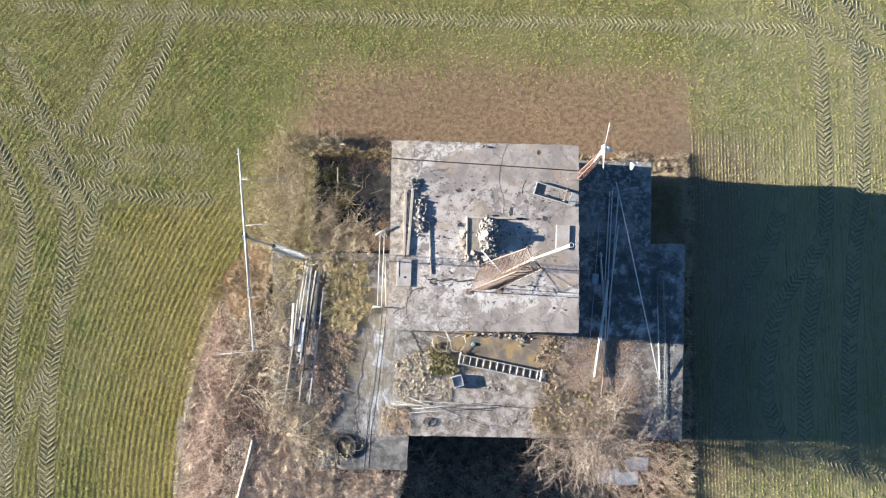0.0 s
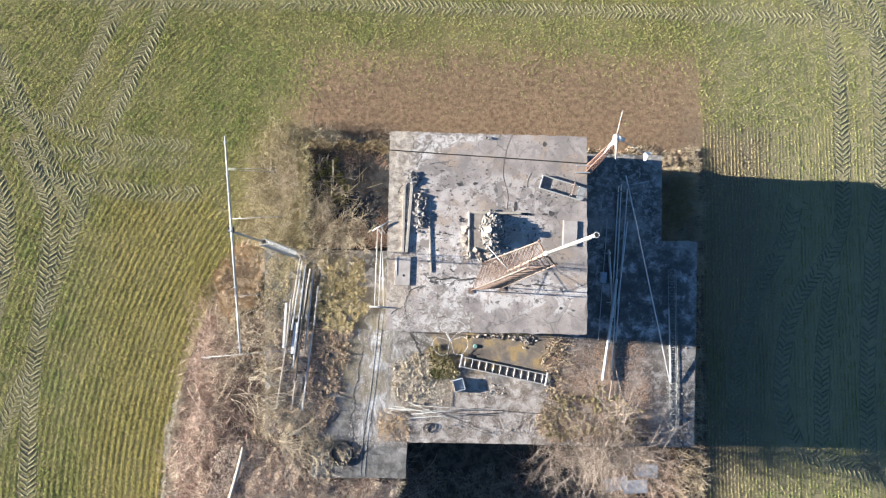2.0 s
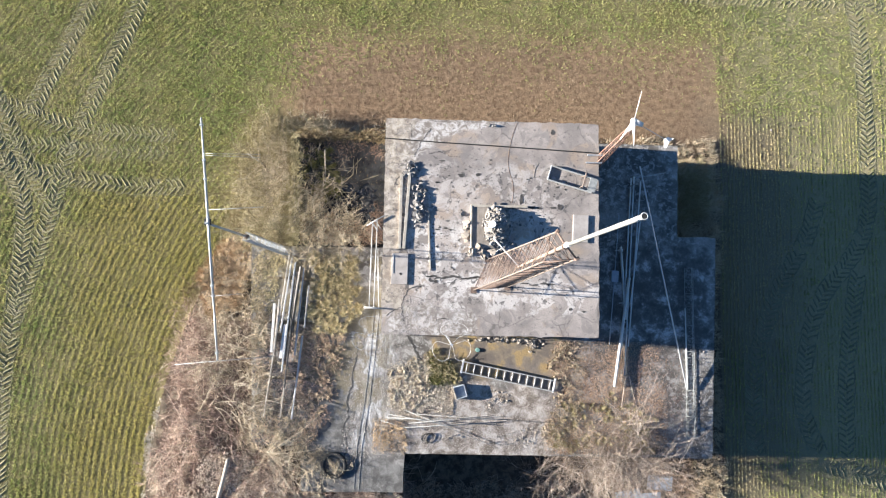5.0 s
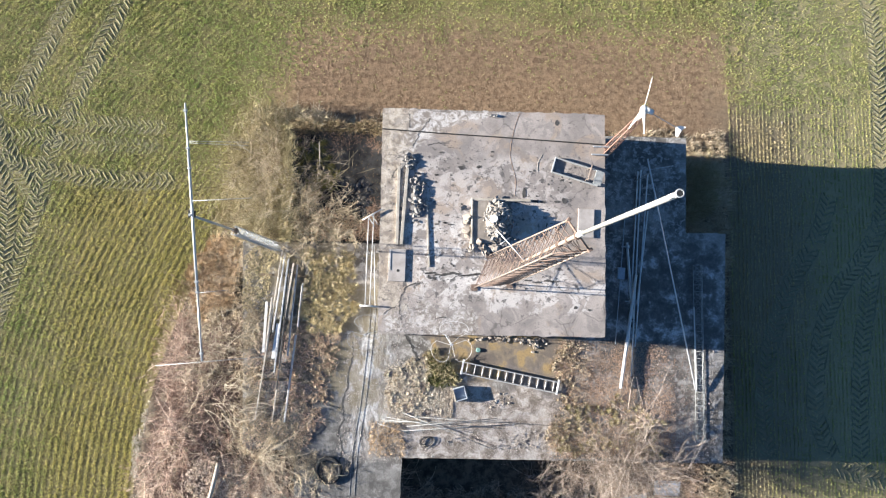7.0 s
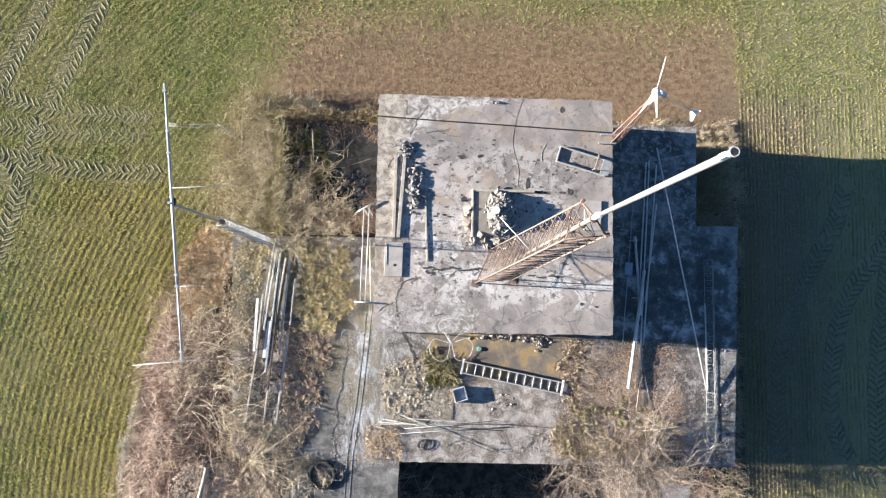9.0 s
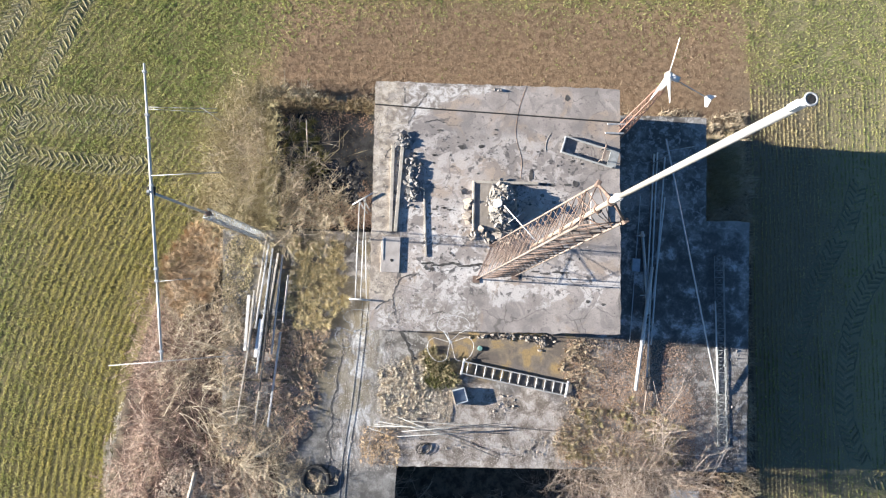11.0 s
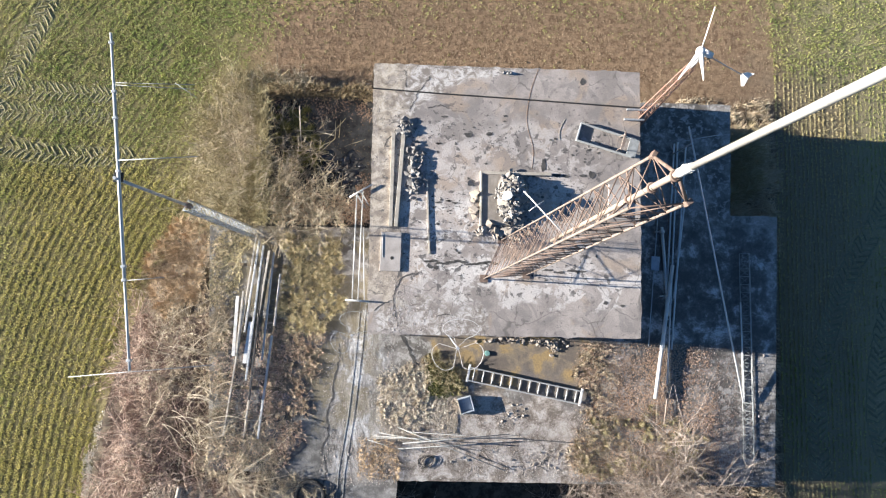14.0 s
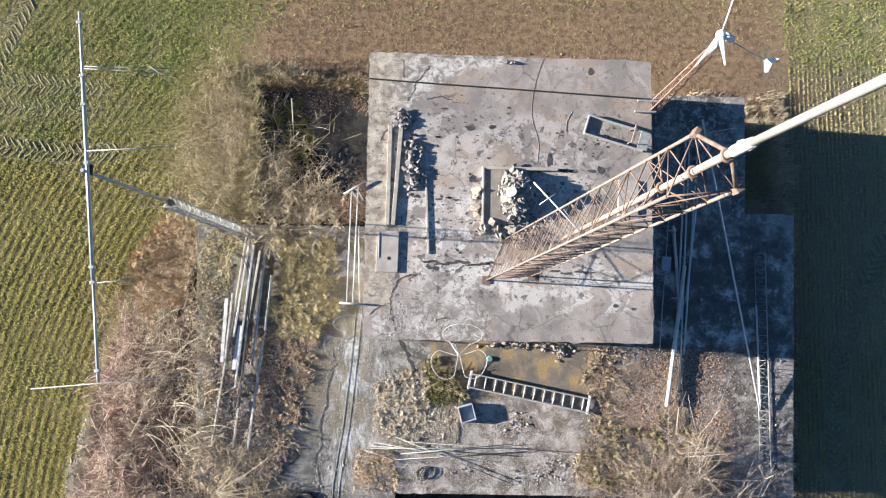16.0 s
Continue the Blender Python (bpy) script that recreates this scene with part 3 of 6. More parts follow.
def cloud(x, y, size, layer=0):
    """Uneven value between 0 and 1: three octaves of smooth random spots, the largest `size` metres wide."""
    total = 0.0
    for k, weight in enumerate((0.55, 0.28, 0.17)):
        u, v = x / size * 2.03 ** k + 31.7 * k + 500, y / size * 2.03 ** k + 17.3 * k + 500
        i, j = np.floor(u).astype(int), np.floor(v).astype(int)
        f, g = u - i, v - j
        f, g = f * f * (3 - 2 * f), g * g * (3 - 2 * g)
        n = GRAIN[(layer + k) % 4]
        a, b, c, d = n[i % 256, j % 256], n[(i + 1) % 256, j % 256], n[i % 256, (j + 1) % 256], n[(i + 1) % 256, (j + 1) % 256]
        total = total + weight * ((a * (1 - f) + b * f) * (1 - g) + (c * (1 - f) + d * f) * g)
    return np.clip(0.5 + (total - 0.5) * 1.5, 0, 1)


def lug_marks(ruts, material):
    """Ridges left by tractor tyres: pairs of slanting bars along each rut, and a low berm beside the deep ones."""
    quads = []

    def bar(c, a, L, W, h):
        w = np.array([-a[1], a[0]])
        lo1, lo2, hi = [], [], []
        for e in (-L, 0.0, L):
            q = c + a * e + w * rng.normal(0, 0.012)
            lo1.append((*(q + w * W), -0.006)); lo2.append((*(q - w * W), -0.006)); hi.append((*q, h if e == 0 else h * 0.7))
        for k in (0, 1):
            quads.extend([lo1[k], lo1[k + 1], hi[k + 1], hi[k], hi[k], hi[k + 1], lo2[k + 1], lo2[k]])

    for depth, pts in ruts:
        d = np.gradient(pts, axis=0)
        d /= np.linalg.norm(d, axis=1, keepdims=True)
        fade = cloud(pts[:, 0], pts[:, 1], 1.5, 1)
        for p, t, f in zip(pts, d, fade):
            n = np.array([-t[1], t[0]])
            for side in (1, -1):
                if rng.random() < 0.10 - 0.08 * depth:
                    continue
                c = p + n * side * 0.158 + rng.normal(0, 0.014, 2) + t * (0.07 if side > 0 else -0.07)
                a = n * side * 0.8 - t * rng.uniform(0.5, 0.7)
                bar(c, a / np.linalg.norm(a), rng.uniform(0.15, 0.205), rng.uniform(0.036, 0.050), (0.003 + 0.026 * depth) * (0.5 + 0.8 * f) * rng.uniform(0.75, 1.2))
                if depth > 0.65 and rng.random() < 0.8:
                    bar(p + n * side * rng.uniform(0.31, 0.36), t, rng.uniform(0.10, 0.2), rng.uniform(0.02, 0.035), 0.010 * depth * rng.uniform(0.5, 1.2))
    me = array_mesh("tyre_tracks", quads, 4)
    return put("tyre_tracks", me, material)


M_LUG = plain("pressed_soil", (0.14, 0.128, 0.070), (0.28, 0.252, 0.150), 1.5, 0.95, 0.0, 0.004, 0.1, 30.0)
# darker copy of the track soil, the eastern field's shade in its colour
M_LUGSHADE = plain("shaded_pressed_soil", (0.10, 0.098, 0.062), (0.20, 0.19, 0.125), 1.5, 0.95, 0.0, 0.004, 0.1, 30.0)
tagged(lug_marks([r for r in rut_points if r[1][0, 0] < 13], M_LUG), "chevron tractor tyre tracks pressed in the crop", "tyre tracks", kind="stuff")
tagged(lug_marks([r for r in rut_points if r[1][0, 0] >= 13], M_LUGSHADE), "chevron tractor tyre tracks in the crop, coloured darker for the shaded field", "tyre tracks", kind="stuff")


def blades(x, y, z, count, height, lean, width):
    """Tufts of `count` leaning triangular blades at each place."""
    x, y, z = (np.repeat(v, count) for v in (x, y, z))
    n = len(x)
    a, h = rng.uniform(0, 2 * np.pi, n), height * rng.uniform(0.6, 1.3, n)
    l, w = h * lean * rng.uniform(0.3, 1.3, n), width * rng.uniform(0.7, 1.4, n)
    b = a + np.pi / 2
    c = np.stack([x, y, z], 1)
    dw = np.stack([np.cos(b), np.sin(b), 0 * b], 1) * w[:, None] / 2
    tip = c + np.stack([np.cos(a) * l, np.sin(a) * l, h], 1)
    return np.stack([c - dw, c + dw, tip], 1).reshape(-1, 3)


def wander(x, y, size):
    """Places shifted smoothly, so that outlines drawn from them wander."""
    return (x + size * (np.sin(2.3 * y + 1.4 * np.sin(1.9 * x)) + 0.6 * np.sin(6.1 * y + 2.0 * x)), y + size * (np.sin(2.7 * x + 1.2 * np.sin(2.1 * y) + 1.0) + 0.6 * np.sin(5.3 * x - 2.4 * y)))


def tufted(x, y, n, sigma, tall):
    """n blades round each place; also the tuft's vigour for each blade."""
    size = np.repeat(rng.uniform(0.65, 1.35, len(x)), n)
    return np.repeat(x, n) + rng.normal(0, sigma, n * len(x)) * size, np.repeat(y, n) + rng.normal(0, sigma, n * len(x)) * size, size * tall


def crop():
    """Wheat along drilled rows, thin and thick by patches, with stray plants between the rows."""
    xs, ys, vigour, leans = [], [], [], []

    def add(x, y, n, sigma, tall=1.0, full=0.0, lean=1.3):
        jx, jy = x + rng.normal(0, 0.3, len(x)), y + rng.normal(0, 0.35, len(x))
        keep = ~in_poly(x, np.where(x > 13.4, y, np.where(y > 7, jy, y)), SOIL_EDGE) | ((y > 8.2) & (x < 13.4) & (rng.random(len(x)) < 0.22 * np.clip(y - 8.2, 0, 2.5)))
        keep &= rng.random(len(x)) > 0.80 * in_rut(x, y)
        for off, share in ((0.3, 0.45), (0.8, 0.35), (1.5, 0.3)):
            near = in_poly(jx, jy - off, SOIL_EDGE) & (x > -6.5) & (x < 13.4)
            keep &= ~(near & (rng.random(len(x)) < share))
        keep &= rng.random(len(x)) < full + 0.25 + 0.55 * cloud(x, y, 0.42) + 0.35 * cloud(x, y, 2.2, 1)
        for store, v in zip((xs, ys, vigour), tufted(x[keep], y[keep], n, sigma, tall)):
            store.append(v)
        leans.append(np.full(len(xs[-1]), lean))

    # east: rows north-south
    X, Y = np.meshgrid(np.arange(13.5, 26.5, 0.152), np.arange(-11, 18.5, 0.022))
    ok = rng.random(X.shape) < rng.uniform(0.35, 1.0, X.shape[1])[None]
    X = X + rng.normal(0, 1.0, X.shape) * (0.007 + 0.035 * np.clip((Y - 8.0) / 1.5, 0, 1)) + 0.06 * cloud(Y * 0.25, X * 0.3, 1.5, 2)
    add(X[ok], (Y + rng.uniform(-0.15, 0.15, Y.shape))[ok], 4, 0.013, 0.95, 0.2, 0.6)
    # north: rows east-west, blurred
    X, Y = np.meshgrid(np.arange(-8.5, 13.45, 0.055), np.arange(7.0, 18.5, 0.15))
    X, Y = np.minimum(X + rng.uniform(-0.15, 0.15, X.shape), 13.42), Y + rng.normal(0, 0.025, Y.shape) + 0.05 * np.sin(X * 0.7)
    ok = rng.random(X.shape) < np.clip((X + 8.5) / 4.5, 0, 1)
    add(X[ok], Y[ok], 6, 0.026)
    # west: rows round the arc
    R, T = np.meshgrid(np.arange(ARC_R + 0.05, 44.0, 0.255), np.arange(1.35, 3.3, 0.00024))
    T = T + rng.uniform(-0.006, 0.006, T.shape)
    R = R + rng.normal(0, 1.0, R.shape) * (0.040 + 0.016 * np.clip((ARC_C[1] + R * np.sin(T) - 3.0) / 6.0, 0, 1)) + 0.10 * cloud(T * 5.0, R * 0.3, 1.5, 2)
    X, Y = ARC_C[0] + R * np.cos(T), ARC_C[1] + R * np.sin(T)
    ok = (X < -4.0) & (X > -20.5) & (Y > -11) & (Y < 18.5) & (rng.random(X.shape) < np.clip((-4.0 - X) / 4.5, 0, 1))
    add(X[ok], Y[ok], 2, 0.020, 0.8, 0.1, 1.0)
    # stray plants
    X, Y = rng.uniform(-20.5, 26.5, 170000), rng.uniform(-11, 18.5, 170000)
    ok = (west_edge(X, Y) < -0.1) | (X > 13.5) | (Y > 9.5)
    ok &= (X < 13.5) | (Y > 8.6) | (rng.random(len(X)) < 0.3)
    add(X[ok], Y[ok], 3, 0.045, 0.6, 0.1)
    x, y, size, lean = (np.concatenate(v) for v in (xs, ys, vigour, leans))
    lush = 0.40 * size + 0.55 * cloud(x, y, 0.30, 2) + 0.45 * cloud(x, y, 1.1, 3) + 0.25 * cloud(x, y, 5.0, 1)
    return array_mesh("crop", blades(x, y, np.full(len(x), -0.004), 1, 0.038 * lush, lean, 0.021), 3)


def pressed_leaves():
    """Flattened, dirty leaves in the ruts."""
    x, y = [], []
    for depth, pts in rut_points:
        n = int(26 + 44 * depth) // (6 if pts[0, 0] > 13 else 1)
        side = np.clip(rng.normal(0, 0.20, (len(pts), n)), -0.42, 0.42)
        d = np.gradient(pts, axis=0)
        d /= np.linalg.norm(d, axis=1, keepdims=True)
        go = rng.uniform(-0.15, 0.15, (len(pts), n))
        x.append((pts[:, :1] - d[:, 1:] * side + d[:, :1] * go).ravel())
        y.append((pts[:, 1:] + d[:, :1] * side + d[:, 1:] * go).ravel())
    x, y = np.concatenate(x), np.concatenate(y)
    return array_mesh("pressed_leaves", blades(x, y, np.full(len(x), -0.003), 1, 0.016, 2.6, 0.030), 3)


tagged(put("pressed_leaves", pressed_leaves(), M_PRESSED), "dirty flattened wheat leaves in the wheel ruts", "crop", kind="stuff")
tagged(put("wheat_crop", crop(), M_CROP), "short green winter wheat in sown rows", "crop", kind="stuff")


def scatter(n, poly, z, size, spread=0.5, heap=0.0, soft=0.0, rows=0.0, tall=0.45):
    """n small angular lumps inside a polygon, as arrays of vertices and faces."""
    p = np.array(poly)
    x, y = rng.uniform(p[:, 0].min(), p[:, 0].max(), n * 4), rng.uniform(p[:, 1].min(), p[:, 1].max(), n * 4)
    if rows:      # drilled soil lies in faint ridges
        y = np.where(rng.random(len(y)) < 0.6, np.round(y / rows) * rows + rng.normal(0, rows * 0.2, len(y)), y)
    wx, wy = wander(x, y, soft)
    ok = in_poly(wx + rng.normal(0, soft, len(x)), wy + rng.normal(0, soft, len(x)), poly)
    x, y = x[ok][:n], y[ok][:n]
    n = len(x)
    s = size * np.exp(rng.normal(0, spread, n))
    zz = (z(x, y) if callable(z) else np.full(n, float(z))) + heap * rng.random(n)
    unit = np.array([(1, 0, 0), (-0.5, 0.87, 0), (-0.5, -0.87, 0), (0.3, 0.3, 0.8), (-0.45, 0.1, 0.7), (0.2, -0.4, 0.75)])
    v = unit[None] * s[:, None, None] * rng.uniform(0.6, 1.3, (n, 6, 3)) * np.array([1, 1, tall])
    a = rng.uniform(0, 6.28, n)
    c, q = np.cos(a)[:, None], np.sin(a)[:, None]
    v = np.stack([v[..., 0] * c - v[..., 1] * q, v[..., 0] * q + v[..., 1] * c, v[..., 2]], -1) + np.stack([x, y, zz], 1)[:, None]
    tri_ = np.array([(0, 1, 3), (1, 4, 3), (1, 2, 4), (2, 5, 4), (2, 0, 5), (0, 3, 5), (3, 4, 5)])
    return v.reshape(-1, 3), (np.arange(n)[:, None, None] * 6 + tri_[None]).reshape(-1, 3)


SOIL_PATCH = [(-4.4, 7.2), (-4.0, 8.6), (-2.9, 10.3), (0.5, 11.2), (3.8, 11.6), (8.0, 11.0), (11.0, 10.8), (13.6, 11.2), (13.45, 5.0), (12.4, 5.0), (12.4, 6.7), (-3.8, 6.8)]
tagged(put("soil_clods", indexed_mesh("soil_clods", *scatter(58000, SOIL_PATCH, -0.003, 0.0110, 0.42, 0.0, 0.22, 0.155, 0.75)), M_CLOD), "reddish brown ploughed soil in small clods", "soil", kind="stuff")
tagged(put("soil_lumps", indexed_mesh("soil_lumps", *scatter(2600, SOIL_PATCH, -0.004, 0.018, 0.30, 0.0, 0.22, 0.31, 0.75)), M_CLOD), "larger clods of brown soil in faint rows", "soil", kind="stuff")
tagged(put("field_stones", indexed_mesh("field_stones", *scatter(90, [(13.6, -10.5), (25.0, -10.5), (25.0, 17.0), (13.6, 17.0)], 0.012, 0.024, 0.35)), M_GRAVEL), "small pale stones lying among the wheat", "stones", kind="stuff")


# ---- building ----
SLAB = [(0.0, 6.66), (10.83, 6.62), (10.76, 3.15), (12.21, 3.14), (11.92, -4.90), (0.74, -4.82), (0.71, -6.19), (-2.9, -6.18), (-2.9, -4.6), (-4.7, -4.6), (-5.0, 2.55), (0.0, 2.55)]


def slab_with_worn_edge(outline, top, thick, step, wear, seed):
    """A slab whose rim is slightly chipped, with a rounded top edge."""
    r = random.Random(seed)
    pts = []
    for (ax, ay), (bx, by) in zip(outline, outline[1:] + outline[:1]):
        n = max(2, int(math.hypot(bx - ax, by - ay) / step))
        for i in range(n):
            f = i / n
            j = wear * (abs(r.gauss(0, 1)) if i else 0.3)
            nx_, ny_ = (by - ay), -(bx - ax)
            l = math.hypot(nx_, ny_)
            pts.append((ax + (bx - ax) * f - nx_ / l * j * 1.0, ay + (by - ay) * f - ny_ / l * j * 1.0))
    bm = bmesh.new()
    topv = [bm.verts.new((x, y, top)) for x, y in pts]
    face = bm.faces.new(topv)
    out = bmesh.ops.extrude_face_region(bm, geom=[face])
    bmesh.ops.translate(bm, vec=(0, 0, -thick), verts=[g for g in out["geom"] if isinstance(g, bmesh.types.BMVert)])
    bmesh.ops.recalc_face_normals(bm, faces=bm.faces)
    return bm


def area(outline):
    return sum(a[0] * b[1] - b[0] * a[1] for a, b in zip(outline, outline[1:] + outline[:1]))


if area(SLAB) > 0:
    SLAB.reverse()
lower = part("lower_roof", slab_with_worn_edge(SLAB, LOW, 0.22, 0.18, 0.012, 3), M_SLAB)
tagged(lower, "stained grey concrete slab roof of the low part", "roof", kind="structure")
bm = bmesh.new()
inset = [(0.10, 6.56), (10.73, 6.52), (10.66, 3.05), (12.11, 3.04), (11.82, -4.80), (0.64, -4.72), (0.61, -6.09), (-2.8, -6.08), (-2.8, -4.5), (-4.6, -4.5), (-4.9, 2.45), (0.10, 2.45)]
for (ax, ay), (bx, by) in zip(inset, inset[1:] + inset[:1]):
    l = math.hypot(bx - ax, by - ay)
    ang = math.degrees(math.atan2(by - ay, bx - ax))
    add_box(bm, l, 0.24, LOW - 0.22, pose((ax + bx) / 2, (ay + by) / 2, (LOW - 0.22) / 2, 0, 0, ang) @ pose(0, -0.13, 0))
tagged(part("wall_lower", bm, M_WALL), "rendered walls under the low slab", "wall", kind="structure")

YARD.reverse()
tagged(part("yard_slab", slab_with_worn_edge(YARD, YARD_Z, 0.16, 0.2, 0.01, 8), M_YARD), "grey concrete slab with the shrubs' shade put into its dark colour", "slab", kind="structure")
for nm, (sx, sy, px_, py_) in {"yard_wall_west": (0.12, 4.1, -3.50, 4.60), "yard_wall_north": (3.56, 0.12, -1.79, 6.72)}.items():
    tall = 2.52 if nm == "yard_wall_west" else 2.14
    tagged(part(nm, box(sx, sy, tall, pose(px_, py_, tall / 2), 0.02), M_MOSSY), "old mossy concrete kerb wall round the yard slab", "wall", kind="structure")
UPPER = [(0.0, 6.70), (7.15, 6.65), (7.12, -0.48), (0.0, -0.47)]
if area(UPPER) > 0:
    UPPER.reverse()
upper = part("upper_roof", slab_with_worn_edge(UPPER, ROOF, 0.20, 0.16, 0.016, 5), M_ROOF)
tagged(upper, "weathered grey concrete flat roof with scraped pale patches", "roof", kind="structure")
for nm, (ax, ay, bx, by) in {"wall_north": (0.06, 6.52, 7.08, 6.47), "wall_south": (0.06, -0.30, 7.05, -0.30), "wall_west": (0.18, -0.18, 0.18, 6.40), "wall_east": (6.95, -0.18, 6.95, 6.36)}.items():
    l = math.hypot(bx - ax, by - ay)
    w = part(nm, box(l, 0.24, ROOF - 0.20 - LOW, pose((ax + bx) / 2, (ay + by) / 2, (ROOF - 0.2 + LOW) / 2, 0, 0, math.degrees(math.atan2(by - ay, bx - ax)))), M_WALL)
    tagged(w, "grey rendered wall of the upper block", "wall", kind="structure")


# ---- tower on the roof ----
def lattice(parent, base, top, bays, leg_r, brace_r, mat_leg, mat_brace, zigzag=True):
    """Legs, rungs and diagonals between matching base and top corners, each a part."""
    n = len(base)
    base, top = [Vector(b) for b in base], [Vector(t) for t in top]
    for a, b in zip(base, top):
        part("leg", tube(a, b, leg_r, leg_r * 0.9, 8), mat_leg, parent)
    for k in range(n):
        a0, a1, b0, b1 = base[k], top[k], base[(k + 1) % n], top[(k + 1) % n]
        for i in range(bays + 1):
            f = i / bays
            part("rung", tube(a0.lerp(a1, f), b0.lerp(b1, f), brace_r, None, 5), mat_brace, parent)
            if zigzag and i < bays:
                g = (i + 1) / bays
                p, q = (a0.lerp(a1, f), b0.lerp(b1, g)) if i % 2 else (b0.lerp(b1, f), a0.lerp(a1, g))
                part("brace", tube(p, q, brace_r * 0.8, None, 5), mat_brace, parent)


TX, TY, TTOP = 3.52, 1.38, 15.72
tower = thing("lattice_tower", "tall rusty red three-legged lattice tower on the flat roof", "tower", (TX, TY, ROOF))


def tri_at(side, z, turn):
    r = side / math.sqrt(3)
    return [(r * math.cos(radians(turn + k * 120)), r * math.sin(radians(turn + k * 120)), z) for k in range(3)]


lattice(tower, tri_at(1.12, 0.0, 216), tri_at(0.52, TTOP - ROOF, 216), 22, 0.017, 0.0075, M_RUSTPALE, M_RUST)
for k, (x, y, z) in enumerate(tri_at(1.12, 0.0, 216)):
    part("foot_plate", box(0.2, 0.2, 0.02, pose(x, y, 0.012), 0.004), M_RUST, tower)
part("mast_tube", tube((0.0, 0.0, 6.3), (-0.015, 0.03, 11.62), 0.029, 0.029, 16), M_PIPELOW, tower, "rust-stained pale steel tube")
part("upper_tube", tube((-0.015, 0.03, 11.60), (0, 0, 14.90), 0.027, 0.027, 18), M_PIPE, tower, "white painted steel tube")
bm = bmesh.new()
add_tube(bm, (-0.015, 0.03, 11.56), (-0.014, 0.028, 11.80), 0.040, 0.034, 18)
for k, (dx, dy, z) in enumerate(((0.03, 0.02, 11.60), (-0.02, 0.035, 11.66), (0.02, -0.03, 11.72), (-0.03, -0.01, 11.63))):
    add_tube(bm, (dx * 0.8 - 0.015, dy * 0.8 + 0.03, z), (dx * 0.8 - 0.015, dy * 0.8 + 0.03, z + 0.06), 0.016, 0.012, 8)
part("tube_coupling", bm, M_WHITE, tower, "white lumpy coupling sleeve")
bm = wire([(0.032 * math.cos(a), 0.032 * math.sin(a), 14.9) for a in np.linspace(0, 2 * math.pi, 20)[:-1]], 0.007, 6, True)
part("tube_rim", bm, M_ALU, tower)
bm = bmesh.new()
bmesh.ops.create_circle(bm, cap_ends=True, radius=0.024, segments=16, matrix=Matrix.Translation((0, 0, 14.905)))
part("tube_mouth", bm, M_DARK, tower, "dark open end of the tube")
part("rim_bracket", box(0.045, 0.04, 0.10, pose(-0.04, -0.015, 14.84), 0.006), M_WHITE, tower)
for z in (11.46, 10.92, 10.28):
    bm = wire([(0.040 * math.cos(a) - 0.01, 0.040 * math.sin(a) + 0.025, z) for a in np.linspace(0, 2 * math.pi, 16)[:-1]], 0.015, 6, True)
    part("clamp_ring", bm, M_RUST, tower)
top3 = tri_at(0.52, TTOP - ROOF, 216)
for k in (1, 2):
    x, y, z = top3[k]
    part("clamp_arm", tube((x, y, z), (x * 0.1 - 0.01, y * 0.1 + 0.025, 11.46), 0.017, None, 8), M_RUST, tower)
    part("corner_bracket", box(0.07, 0.05, 0.09, pose(x, y, z + 0.02, 0, 0, 30 * k), 0.008), M_RUST, tower)
for k, (x, y, z) in enumerate(tri_at(0.56, 10.28, 216)):
    part("clamp_arm", tube((x * 0.12, y * 0.12 + 0.02, z), (x, y, z), 0.011, None, 6), M_RUST, tower)
# side antenna on an arm
part("side_arm", tube((-0.20, -0.10, 8.15), (-0.72, 0.50, 8.0), 0.009, None, 8), M_WHITE, tower, "white side arm with a small dipole")
part("side_dipole", tube((-0.66, 0.22, 8.06), (-0.46, 0.36, 8.06), 0.006, None, 6), M_WHITE, tower)

# ---- small wind turbine ----
turbine = thing("wind_turbine", "small white three-bladed wind turbine on a red lattice mast", "wind turbine", (7.30, 5.45, LOW))
tb = [(-0.14, -0.14, 0), (0.14, -0.14, 0), (0.14, 0.14, 0), (-0.14, 0.14, 0)]
HUBZ = 8.90 - LOW
lattice(turbine, tb, [(x * 0.45 - 0.2, y * 0.45 + 0.05, HUBZ - 0.75) for x, y, _ in tb], 18, 0.016, 0.008, M_TURB, M_TURB)
part("top_tube", tube((-0.2, 0.05, HUBZ - 0.85), (-0.21, 0.05, HUBZ - 0.05), 0.035, 0.03, 12), M_WHITE, turbine)
bm = tube((-0.30, 0.08, HUBZ), (-0.08, 0.0, HUBZ - 0.02), 0.085, 0.065, 14)
part("nacelle", bm, M_WHITE, turbine, "white rounded nacelle")
bm = bmesh.new()
bmesh.ops.create_uvsphere(bm, u_segments=14, v_segments=8, radius=0.10, matrix=Matrix.Translation((-0.32, 0.08, HUBZ)))
for f in bm.faces:
    f.smooth = True
turbine_hub = part("hub", bm, M_WHITE, turbine)


